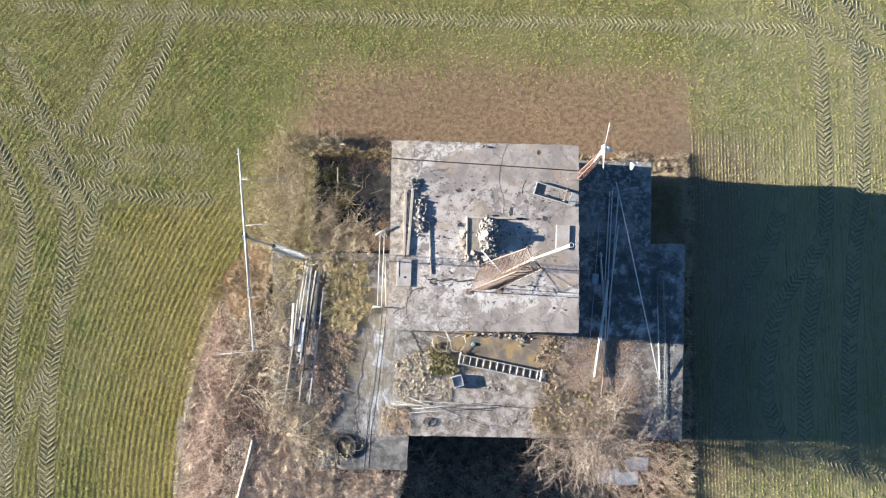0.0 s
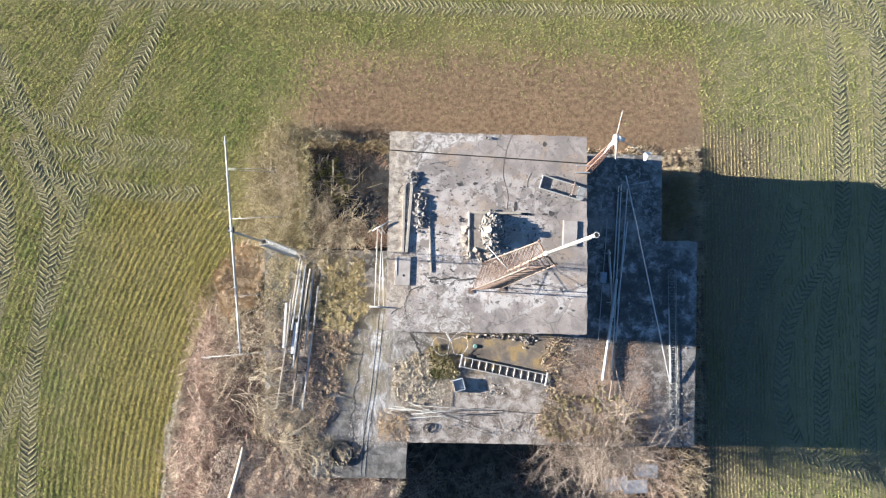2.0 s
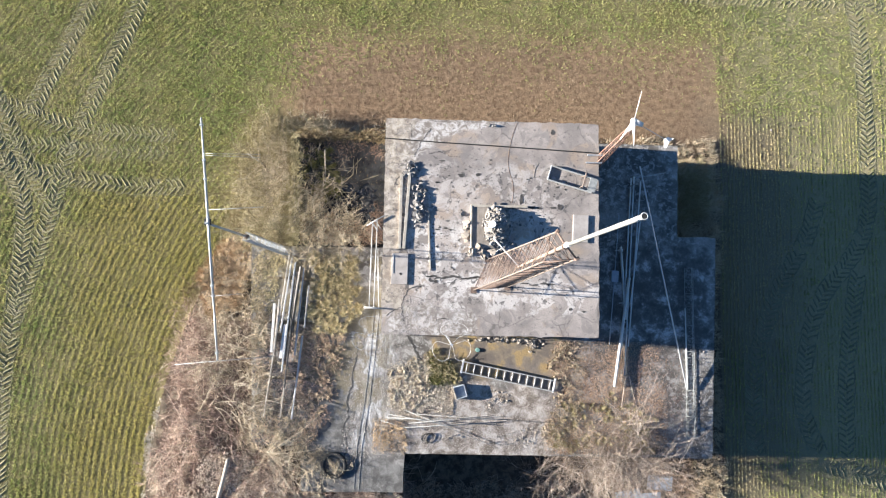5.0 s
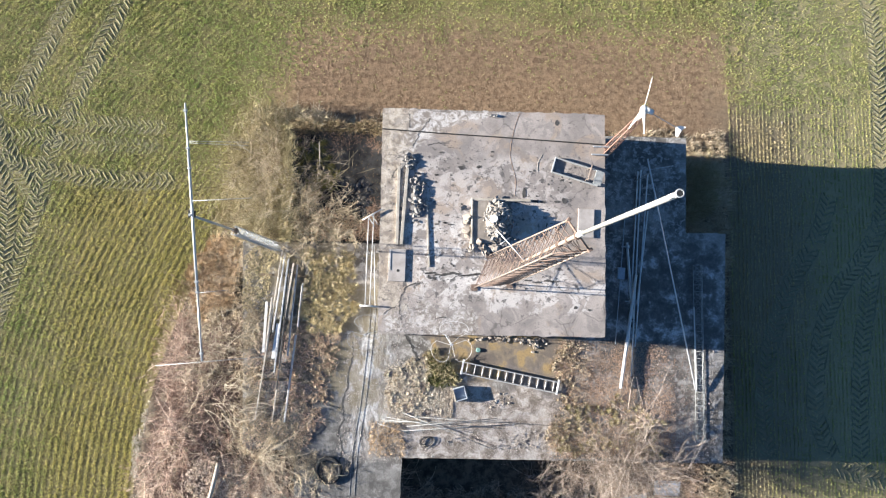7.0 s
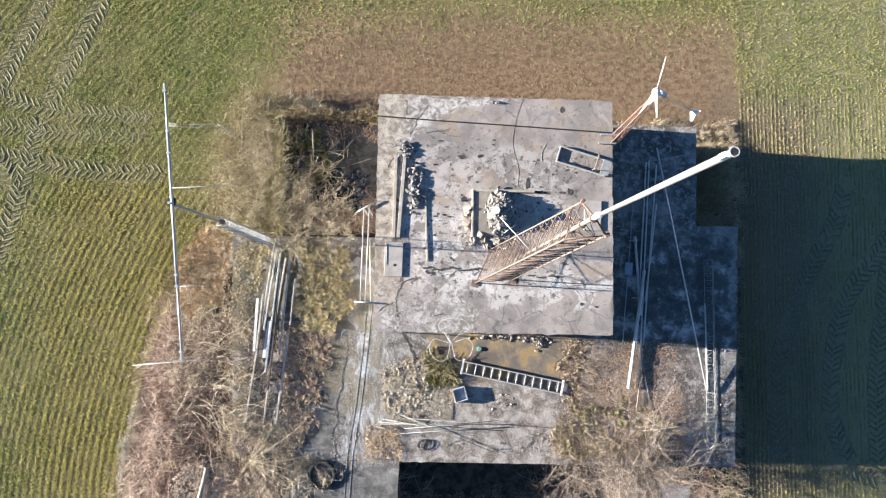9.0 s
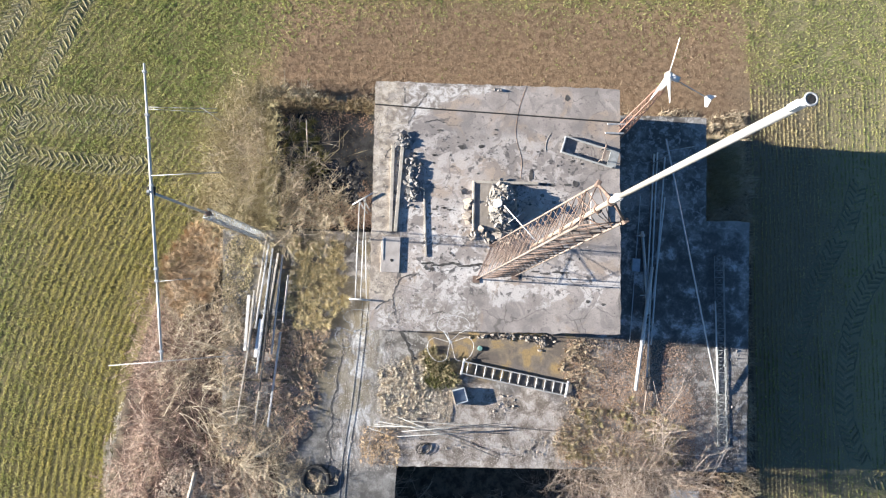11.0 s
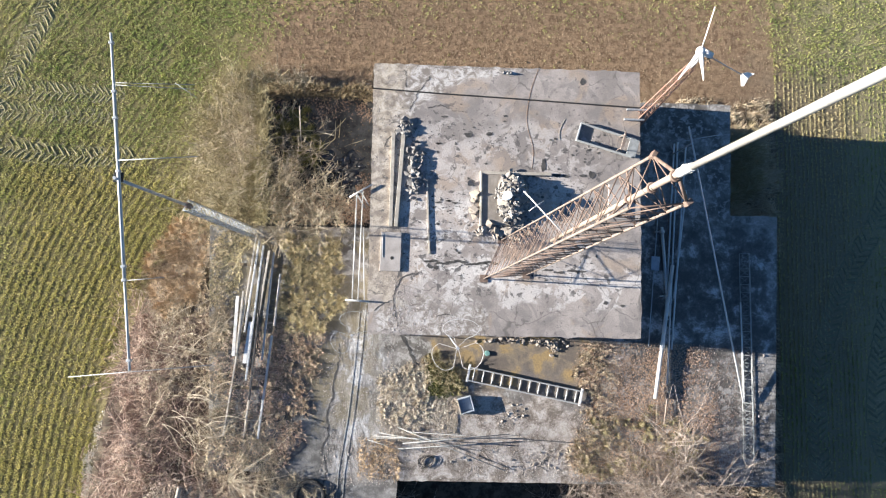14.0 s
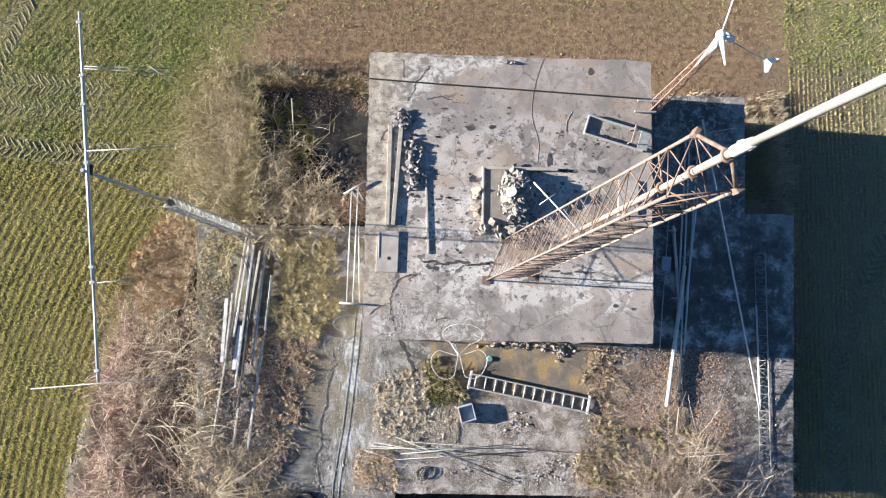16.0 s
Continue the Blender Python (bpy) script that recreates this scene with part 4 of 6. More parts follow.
def blade(direction):
    d = Vector(direction).normalized()
    axis = Vector((-0.99, 0.1, 0.09)).normalized()
    side = d.cross(axis).normalized()
    bm, rows_ = bmesh.new(), []
    for f, c, tw in ((0.06, 0.05, 0.5), (0.16, 0.13, 0.42), (0.35, 0.115, 0.28), (0.6, 0.085, 0.16), (0.85, 0.06, 0.08), (0.94, 0.035, 0.05)):
        p = Vector((-0.32, 0.08, HUBZ)) + d * f
        across = (side * math.cos(tw) + axis * math.sin(tw)) * c / 2
        thick = axis * 0.012 * (1.2 - f)
        rows_.append([bm.verts.new(p + across), bm.verts.new(p + thick), bm.verts.new(p - across), bm.verts.new(p - thick)])
    for a, b in zip(rows_, rows_[1:]):
        for k in range(4):
            bm.faces.new((a[k], a[(k + 1) % 4], b[(k + 1) % 4], b[k])).smooth = True
    bm.faces.new(rows_[0]), bm.faces.new(rows_[-1][::-1])
    bmesh.ops.recalc_face_normals(bm, faces=bm.faces)
    return bm


for d in ((-0.03, 0.60, 0.74), (-0.11, -0.26, -0.88), (-0.16, -0.72, 0.45)):
    part("blade", blade(d), M_WHITE, turbine_hub)
part("tail_boom", tube((-0.10, -0.03, HUBZ - 0.02), (0.56, -0.40, HUBZ - 0.02), 0.011, None, 8), M_GALV, turbine)
bm = bmesh.new()
vane = [(0.51, -0.36, 0.0), (0.60, -0.34, 0.06), (0.72, -0.40, 0.14), (0.64, -0.45, 0.09), (0.61, -0.50, 0.06), (0.555, -0.62, 0.02), (0.51, -0.61, 0.0)]
va = [bm.verts.new((x - 0.006, y, HUBZ - 0.03 + z)) for x, y, z in vane]
vb = [bm.verts.new((x + 0.006, y, HUBZ - 0.03 + z)) for x, y, z in vane]
bm.faces.new(va), bm.faces.new(vb[::-1])
for k in range(7):
    bm.faces.new((va[k], vb[k], vb[(k + 1) % 7], va[(k + 1) % 7]))
bmesh.ops.recalc_face_normals(bm, faces=bm.faces)
part("tail_vane", bm, M_WHITE, turbine)
for z in (ROOF - LOW + 0.05, ROOF - LOW + 0.28):
    part("wall_bracket", box(0.55, 0.05, 0.05, pose(-0.32, 0.08 if z > 2.7 else -0.12, z), 0.006), M_GALV, turbine)

# ---- long antenna on a lattice mast in the west ----
yagi = thing("yagi_antenna", "long aluminium yagi antenna on a slim grey lattice mast", "antenna", (-3.72, 2.36, LOW))
sq = [(-0.13, -0.13, 0), (0.13, -0.13, 0), (0.0, 0.15, 0)]
BZ = 10.48 - LOW
lattice(yagi, sq, [(x * 0.8, y * 0.8, 5.2) for x, y, _ in sq], 20, 0.014, 0.007, M_GALV, M_GALV)
part("top_mast", tube((0, 0, 4.9), (-0.06, -0.02, BZ + 0.12), 0.032, 0.028, 12), M_GALV, yagi)
part("rotator", tube((0, 0, 5.1), (0, 0, 5.35), 0.07, 0.06, 12), M_RUST, yagi, "rust-brown rotator housing")
yo = Vector((-3.72, 2.36, LOW))
bn, bs = Vector((-4.05, 4.90, 10.48)) - yo, Vector((-3.39, -0.87, 10.48)) - yo
part("boom_north", tube(bn, bn.lerp(bs, 0.26), 0.022, None, 10), M_ALU, yagi)
boom = part("boom_middle", tube(bn.lerp(bs, 0.18), bn.lerp(bs, 0.74), 0.030, None, 12), M_ALU, yagi)
part("boom_south", tube(bn.lerp(bs, 0.70), bs, 0.022, None, 10), M_ALU, yagi)
part("boom_plate", box(0.16, 0.16, 0.05, pose(-0.07, 0.02, BZ - 0.05), 0.008), M_DARK, yagi, "dark mast clamp")
for (ax, ay), (bx, by), r in (((-3.81, 2.66), (-2.45, 2.76), 0.0075), ((-4.37, -0.98), (-2.04, -0.75), 0.0065), ((-3.56, 0.62), (-2.9, 0.69), 0.0065)):
    part("element", tube(Vector((ax, ay, 10.50)) - yo, Vector((bx, by, 10.50)) - yo, r, None, 6), M_GALV, boom)
for f in (0.03, 0.18, 0.26, 0.42, 0.70, 0.74, 0.97):
    p = bn.lerp(bs, f)
    part("boom_clamp", box(0.075, 0.05, 0.07, Matrix.Translation(p) @ pose(0, 0, 0, 0, 0, 6), 0.008), M_GALV, yagi)
# feed arm of two thin tubes
for dy in (-0.02, 0.02):
    part("feed_arm", tube(Vector((-3.95, 4.02 + dy, 10.42)) - yo, Vector((-2.62, 4.02 + dy * 2, 10.36)) - yo, 0.006, None, 6), M_DULL, yagi)
part("feed_fork", tube(Vector((-2.95, 4.08, 10.38)) - yo, Vector((-2.55, 3.82, 10.36)) - yo, 0.005, None, 6), M_DULL, yagi)


# ---- cloverleaf antennas ----
def wheel_antenna(x, y, z, size, foot, mat, turn, label):
    e = thing("cloverleaf_antenna", label, "antenna", (x, y, foot), "cloverleaf antennas")
    part("mast", tube((0, 0, 0), (0, 0, z - foot), 0.016, None, 8), M_GALV, e)
    hub = part("hub", tube((0, 0, z - foot - 0.05), (0, 0, z - foot + 0.05), 0.035, None, 10), M_GALV, e)
    for k in range(3):
        a0 = radians(turn + 120 * k)
        pts = [(0.02 * math.cos(a0), 0.02 * math.sin(a0), z - foot)]
        for s in np.linspace(-1, 1, 19):
            a = a0 + s * radians(46)
            r = size * (0.97 - 0.30 * abs(s) ** 3.0) * (0.9 if k == 0 else 1.0)
            pts.append((r * math.cos(a), r * math.sin(a), z - foot))
        if k == 0:
            pts = [(0.0, 0.02, z - foot)] + [(0.06 + size * 0.66 * math.sin(a), size * 0.70 - size * 0.35 * math.cos(a), z - foot) for a in np.linspace(-2.75, 2.75, 25) + math.pi * 0 if True]
            pts = [pts[0]] + [(px_, 2 * size * 0.70 - py_, pz_) for px_, py_, pz_ in pts[1:]]
        part("loop", wire(pts, 0.0044, 6, True), mat, hub)
    return e


wheel_antenna(2.15, -0.56, 8.38, 0.56, LOW, M_WHITE, 92, "white cloverleaf loop antenna on a thin mast beside the roof edge")
wheel_antenna(-0.45, -0.55, 4.27, 0.60, LOW, M_GALV, 92, "grey cloverleaf loop antenna on a short thin mast")

# ---- west frame of the upper block ----
frame_ob = thing("cable_frame", "white steel pipe frame fixed along the west wall", "pipe frame", (0, 0, ROOF + 0.06))
for a, b, r in (((-0.56, 3.06, 0), (0.03, 3.42, 0), 0.02), ((-0.58, 0.38, 0), (0.02, 0.35, 0), 0.024)):
    part("cross_bar", tube(a, b, r, None, 8), M_ALU, frame_ob)
for a, b in (((-0.39, 3.18, -0.18), (-0.43, 0.37, -0.18)), ((-0.23, 3.27, -0.18), (-0.28, 0.37, -0.18)), ((-0.19, 2.3, -0.18), (-0.11, 0.36, -0.18))):
    part("rail", tube(a, b, 0.016, None, 8), M_ALU, frame_ob)
for x, y in ((-0.39, 3.17), (-0.28, 3.24), (-0.42, 0.38)):
    part("post", tube((x, y, 0), (x, y, LOW - ROOF - 0.06), 0.02, None, 8), M_GALV, frame_ob)


# ---- stones ----
def stone_mesh(k):
    r = random.Random(100 + k)
    bm = bmesh.new()
    pts = [Vector((r.uniform(-1, 1), r.uniform(-0.8, 0.8), r.uniform(-0.45, 0.5))) for _ in range(13)]
    for p in pts:
        if p.length > 1:
            p.normalize()
        bm.verts.new(p)
    bmesh.ops.convex_hull(bm, input=bm.verts)
    bmesh.ops.delete(bm, geom=[v for v in bm.verts if not v.link_faces], context="VERTS")
    bmesh.ops.recalc_face_normals(bm, faces=bm.faces)
    me = bpy.data.meshes.new("stone")
    bm.to_mesh(me)
    bm.free()
    me.materials.append(M_STONE)
    return me


STONES = [stone_mesh(k) for k in range(10)]
CREAM = []
for me in STONES[:6]:
    me = me.copy()
    me.transform(Matrix.Diagonal((1, 1, 0.55, 1)))
    me.materials[0] = M_CREAM
    CREAM.append(me)


def rubble(name, label, spots, z, n, lo, hi, heap, seed, kinds=STONES):
    """A heap of broken concrete, each piece a part. spots: (x, y, spread in x, spread in y)."""
    r = random.Random(seed)
    e = thing(name, label, "rubble", (spots[0][0], spots[0][1], z))
    for _ in range(n):
        cx, cy, sx, sy = r.choice(spots)
        u, v = r.gauss(0, 0.45), r.gauss(0, 0.45)
        u, v = max(-1, min(1, u)), max(-1, min(1, v))
        s = r.uniform(lo, hi) * (1.2 if r.random() < 0.12 else 1.0)
        h = heap * max(0, 1 - math.hypot(u, v)) * r.uniform(0.6, 1.0)
        o = new("stone", r.choice(kinds))
        o.parent = e
        o.matrix_basis = pose(cx + u * sx - spots[0][0], cy + v * sy - spots[0][1], h + s * 0.3, r.uniform(-30, 30), r.uniform(-30, 30), r.uniform(0, 360)) @ Matrix.Diagonal((s, s * r.uniform(0.7, 1), s * r.uniform(0.6, 1), 1))
    return e


rubble("rubble_heap", "heap of broken grey concrete beside the long timbers", [(1.15, 4.05, 0.26, 0.55), (1.18, 3.55, 0.26, 0.5), (1.15, 3.8, 0.24, 0.6), (0.85, 4.95, 0.2, 0.25)], ROOF, 190, 0.03, 0.115, 0.05, 11)
def mound(cx, cy, rx, ry, h, z, seed):
    """A low uneven dome of packed rubble."""
    r = random.Random(seed)
    bm, rings = bmesh.new(), []
    top = bm.verts.new((cx, cy, z + h))
    for f in (0.25, 0.5, 0.75, 0.92, 1.0):
        ring = []
        for k in range(22):
            a, q = 2 * math.pi * k / 22, f * r.uniform(0.9, 1.1)
            ring.append(bm.verts.new((cx + rx * q * math.cos(a), cy + ry * q * math.sin(a), z + h * max(0.0, 1 - f ** 2.6) * r.uniform(0.85, 1.05) - (0.02 if f == 1.0 else 0))))
        rings.append(ring)
    for k in range(22):
        bm.faces.new((top, rings[0][k], rings[0][(k + 1) % 22]))
        for a, b in zip(rings, rings[1:]):
            bm.faces.new((a[k], b[k], b[(k + 1) % 22], a[(k + 1) % 22]))
    return bm


def dome_rubble(name, label, cx, cy, rx, ry, h, z, n, lo, hi, seed):
    """A dense heap: a packed core covered with broken pieces, each a part."""
    r = random.Random(seed)
    e = thing(name, label, "rubble", (cx, cy, z))
    part("core", mound(0, 0, rx, ry, h, 0, seed), M_PADTOP, e, "packed dusty rubble core")
    for _ in range(n):
        a, f = r.uniform(0, 6.283), math.sqrt(r.random()) * 1.08
        sz = r.uniform(lo, hi) * (1.5 if r.random() < 0.1 else 1.0)
        o = new("stone", r.choice(STONES))
        o.parent = e
        o.matrix_basis = pose(rx * f * math.cos(a), ry * f * math.sin(a), h * max(0.0, 1 - f ** 2.6) + sz * 0.15, r.uniform(-35, 35), r.uniform(-35, 35), r.uniform(0, 360)) @ Matrix.Diagonal((sz, sz * r.uniform(0.6, 1), sz * r.uniform(0.5, 0.9), 1))
    return e


dome_rubble("rubble_heap", "heap of broken grey concrete on the central pad of the roof", 3.72, 3.14, 0.45, 0.68, 0.30, ROOF + 0.03, 250, 0.035, 0.10, 12)
rubble("rubble_scatter", "loose broken concrete strewn south of the pad", [(3.75, 2.25, 0.35, 0.3), (3.4, 2.3, 0.4, 0.15), (4.2, 2.5, 0.25, 0.3)], ROOF, 90, 0.02, 0.075, 0.03, 22)
rubble("rubble_row", "row of pale concrete chunks beside the central pad", [(2.68, 3.1, 0.12, 0.5), (2.95, 2.3, 0.25, 0.12), (3.4, 2.2, 0.4, 0.12), (3.85, 2.1, 0.3, 0.25)], ROOF, 44, 0.07, 0.19, 0.0, 13, CREAM)

# central pad with a raised rim
pad = thing("roof_pad", "square concrete pad with a raised rim on the roof", "concrete pad", (3.45, 3.08, ROOF))
part("base", box(1.15, 1.36, 0.07, pose(0.0, 0, 0.035), 0.012), M_PADTOP, pad, "brown-grey dusty pad surface")
part("rim", box(0.06, 1.42, 0.10, pose(-0.56, 0, 0.055), 0.012), M_BEAM, pad, "pale worn rim")
part("rim", box(1.9, 0.08, 0.09, pose(0.36, 0.71, 0.045), 0.012), M_BEAM, pad)
cap = part("vent_cap", tube((3.55, 3.14, ROOF + 0.10), (3.55, 3.14, ROOF + 0.47), 0.12, 0.115, 18), M_CAP)
tagged(cap, "white round vent cap standing in the rubble", "vent cap")

# hatch slabs
hatch = thing("roof_hatch", "flat grey concrete hatch cover with a round hole", "hatch", (0.55, 1.66, ROOF))
part("cover", box(0.54, 1.02, 0.05, pose(0, 0, 0.025, 0, 0, -1), 0.01), M_BLOCK, hatch)
bm = bmesh.new()
bmesh.ops.create_circle(bm, cap_ends=True, radius=0.045, segments=14, matrix=Matrix.Translation((0.04, -0.17, 0.054)))
part("hole", bm, M_DARK, hatch, "dark round hole")
part("strip", box(0.018, 0.62, 0.012, pose(-0.21, 0.15, 0.056), 0.003), M_ALU, hatch)
slab2 = part("cover_slab", box(0.52, 0.92, 0.05, pose(6.53, 3.10, ROOF + 0.025, 0, 0, -2), 0.014), M_BLOCK)
tagged(slab2, "grey brown concrete cover slab lying on the roof", "cover slab")


def timber(name, a, b, w, h, z, mat, label, category, group=""):
    l, ang = math.hypot(b[0] - a[0], b[1] - a[1]), math.degrees(math.atan2(b[1] - a[1], b[0] - a[0]))
    o = part(name, box(l, w, h, None, min(w, h) * 0.12), mat)
    o.matrix_basis = pose((a[0] + b[0]) / 2, (a[1] + b[1]) / 2, z + h / 2, 0, 0, ang)
    return tagged(o, label, category, group)


timber("timber", (0.55, 4.82), (0.53, 2.32), 0.10, 0.055, ROOF, M_BEAM, "long weathered grey timber lying on the roof", "timber", "roof timbers")
timber("timber", (0.83, 4.95), (0.67, 2.32), 0.10, 0.06, ROOF, M_BEAM, "long weathered grey timber lying on the roof", "timber", "roof timbers")
timber("upright_board", (1.45, 3.72), (1.56, 1.62), 0.05, 0.035, ROOF, M_BEAM, "narrow pale board standing on edge on the roof", "board")

# sheet-metal trough on the roof
trough = thing("metal_trough", "open metal frame trough with a wooden trestle on the roof", "trough", (6.22, 4.75, ROOF), "", -16)
for y in (-0.24, 0.24):
    part("side_rail", box(1.55, 0.028, 0.12, pose(0, y, 0.06), 0.006), M_DULL, trough)
part("end_panel", box(0.04, 0.50, 0.08, pose(-0.76, 0, 0.04), 0.006), M_GALV, trough)
part("plate", box(0.26, 0.46, 0.02, pose(0.72, 0.0, 0.125), 0.004), M_DULL, trough, "pale loose plate")
for y in (-0.2, 0.2):
    part("trestle_leg", tube((0.33, y, 0.0), (0.36, y * 0.9, 0.42), 0.012, None, 6), M_RUSTPALE, trough)
part("trestle_bar", box(0.04, 0.5, 0.04, pose(0.36, 0, 0.42), 0.006), M_RUSTPALE, trough, "brown wooden trestle bar")
part("trestle_board", box(0.06, 0.26, 0.02, pose(0.42, 0, 0.30), 0.005), M_RUSTPALE, trough)

arc_rod = part("bent_rod", wire([(5.13 - 0.15 * f - 0.06 * math.sin(3.1 * f), 5.30 - 0.55 * f, ROOF + 0.005) for f in np.linspace(0, 1, 10)], 0.0045, 6), M_BEAM)
tagged(arc_rod, "thin pale bent rod lying beside the trough", "rod")

# cables
tagged(part("roof_cable", wire([(-0.02, 6.02, ROOF + 0.02), (1.8, 5.92, ROOF + 0.02), (3.6, 5.84, ROOF + 0.02), (5.4, 5.75, ROOF + 0.02), (7.2, 5.66, ROOF + 0.025)], 0.019, 6), M_DARK), "straight black cable crossing the roof", "cable")
cpts = dense([(4.40, 6.66), (4.20, 6.1), (4.08, 5.4), (4.12, 5.0), (4.30, 4.5), (4.24, 3.92)], 0.08)
tagged(part("roof_cable", wire([(x, y, ROOF + 0.003) for x, y in cpts], 0.0035, 6), M_WOOD), "thin dark winding cable on the roof", "cable")

# tar felt remains
def tar_remains():
    r = random.Random(21)
    bm = bmesh.new()
    spots = [(x, 1.40 + r.gauss(0, 0.03), 0.13, 0.035) for x in np.arange(1.5, 3.3, 0.16)] + [(x, 1.27, 0.07, 0.05) for x in (1.6, 1.75)]
    spots += [(x, 3.78 + r.gauss(0, 0.03), 0.12, 0.05) for x in (4.3, 4.55, 4.9, 5.15, 5.6)] + [(5.85, 3.8, 0.09, 0.14), (4.55, 4.05, 0.06, 0.2)]
    spots += [(x, 2.98 + r.gauss(0, 0.03), 0.10, 0.03) for x in (1.8, 2.05, 2.2)] + [(2.55, 4.82, 0.14, 0.07), (3.1, 4.85, 0.08, 0.06), (1.9, 5.3, 0.12, 0.03)]
    spots += [(x, 1.22 + r.gauss(0, 0.03), 0.16, 0.035) for x in (4.7, 5.0, 5.3, 5.55)] + [(6.2, 0.42, 0.09, 0.05), (6.65, 0.35, 0.07, 0.04), (5.6, 6.35, 0.08, 0.10)]
    for _ in range(60):
        spots.append((r.uniform(1.4, 6.6), r.uniform(0.9, 5.4), r.uniform(0.02, 0.06), r.uniform(0.015, 0.05)))
    for _ in range(300):
        cx, cy = r.choice(((2.0, 2.9), (3.1, 4.8), (2.2, 1.35), (2.4, 2.4), (4.9, 3.6), (5.6, 4.4), (1.9, 4.9), (5.2, 1.2)))
        spots.append((cx + r.gauss(0, 0.45), cy + r.gauss(0, 0.22), r.uniform(0.008, 0.035), r.uniform(0.006, 0.02)))
    for x, y, sx, sy in spots:
        n = 9
        ring = [bm.verts.new((x + sx * math.cos(6.283 * k / n) * r.uniform(0.55, 1.25), y + sy * math.sin(6.283 * k / n) * r.uniform(0.55, 1.25), ROOF + 0.006)) for k in range(n)]
        bm.faces.new(ring)
    return bm


tagged(part("tar_patches", tar_remains(), M_TAR), "ragged dark remains of tar felt on the roof", "tar patches", kind="stuff")
lump = rubble("rubble_lumps", "few loose concrete lumps on the roof edge", [(3.55, 6.52, 0.12, 0.08)], ROOF, 7, 0.03, 0.08, 0.0, 15)

# ---- east slab: pipes, poles and mast parts lying down ----
def lying(name, a, b, r, mat, label, category, group=""):
    return tagged(part(name, tube(a, b, r, None, 10), mat), label, category, group)


Z = LOW
lying("steel_pipe", (9.04, 5.35, Z + 0.05), (8.64, -0.90, Z + 0.05), 0.026, M_TUBE, "thin grey steel pipe lying on the slab", "pipe", "lying pipes")
lying("steel_pipe", (9.15, 5.40, Z + 0.05), (8.72, -1.95, Z + 0.05), 0.026, M_TUBE, "thin grey steel pipe lying on the slab", "pipe", "lying pipes")
lying("steel_pipe", (9.40, 5.25, Z + 0.05), (8.87, -0.92, Z + 0.05), 0.026, M_TUBE, "thin grey steel pipe lying on the slab", "pipe", "lying pipes")
lying("steel_pipe", (9.38, 3.9, Z + 0.05), (8.96, 0.6, Z + 0.05), 0.028, M_TUBE, "thin grey steel pipe lying on the slab", "pipe", "lying pipes")
lying("white_pipe", (8.90, 1.60, Z + 0.14), (8.32, -2.36, Z + 0.16), 0.055, M_TUBE, "thick white pipe lying across slab and rubble", "pipe", "lying pipes")
lying("rusty_pipe", (8.72, -2.2, Z + 0.10), (8.60, -3.10, Z + 0.10), 0.022, M_RUSTPALE, "short faded red pipe in the leaf litter", "pipe", "lying pipes")
tee = thing("fitted_tube", "grey tube with clamp fittings lying on the slab", "tube", (8.70, 1.40, Z + 0.07), "", 93.8)
barrel = part("barrel", tube((-1.34, 0, 0), (1.36, 0, 0), 0.05, None, 12), M_ALU, tee)
for x in (-0.72, 1.22):
    part("collar", tube((x - 0.05, 0, 0), (x + 0.05, 0, 0), 0.075, None, 12), M_ALU, barrel)
    part("stub", tube((x, 0, 0), (x, 0.22, 0.0), 0.018, None, 8), M_ALU, barrel)
part("end_loop", wire([(-1.36 + 0.07 * math.cos(a), 0.04 + 0.09 * math.sin(a), 0) for a in np.linspace(0, 6.283, 14)[:-1]], 0.016, 6, True), M_ALU, tee)
rod = thing("rod_with_box", "thin grey rod carrying a square junction box", "antenna rod", (8.37, 1.55, Z), "", 85.3)
part("rod", tube((-2.4, 0, 0.06), (2.4, 0, 0.06), 0.016, None, 8), M_GALV, rod)
part("box", box(0.42, 0.26, 0.11, pose(0.1, 0, 0.09), 0.012), M_SHEET, rod, "blue-grey junction box")
pole = thing("antenna_boom", "long thin grey antenna boom propped across the slab", "antenna boom", (0, 0, 0))
part("boom", tube((8.85, 5.45, 3.85), (10.98, -2.42, Z + 0.12), 0.026, None, 8), M_TUBE, pole)
part("cross_rod", tube((8.75, 5.05, 3.80), (9.75, 5.25, 3.78), 0.010, None, 6), M_GALV, pole)
part("prop", tube((8.98, 5.0, 3.74), (8.95, 5.0, Z), 0.02, None, 8), M_GALV, pole)
lying("thin_pole", (11.0, 0.52, Z + 0.04), (11.04, -2.44, Z + 0.04), 0.024, M_TUBE, "thin grey pole lying on the slab", "pole")
mast = thing("lying_mast", "slim grey lattice mast section lying on the slab", "mast section", (11.17, -1.05, Z + 0.01))
lattice(mast, [(-0.17, -3.05, 0.02), (0.15, -3.05, 0.02), (-0.01, -3.05, 0.28)], [(-0.17, 3.05, 0.02), (0.15, 3.05, 0.02), (-0.01, 3.05, 0.28)], 26, 0.011, 0.006, M_DULL, M_DULL)

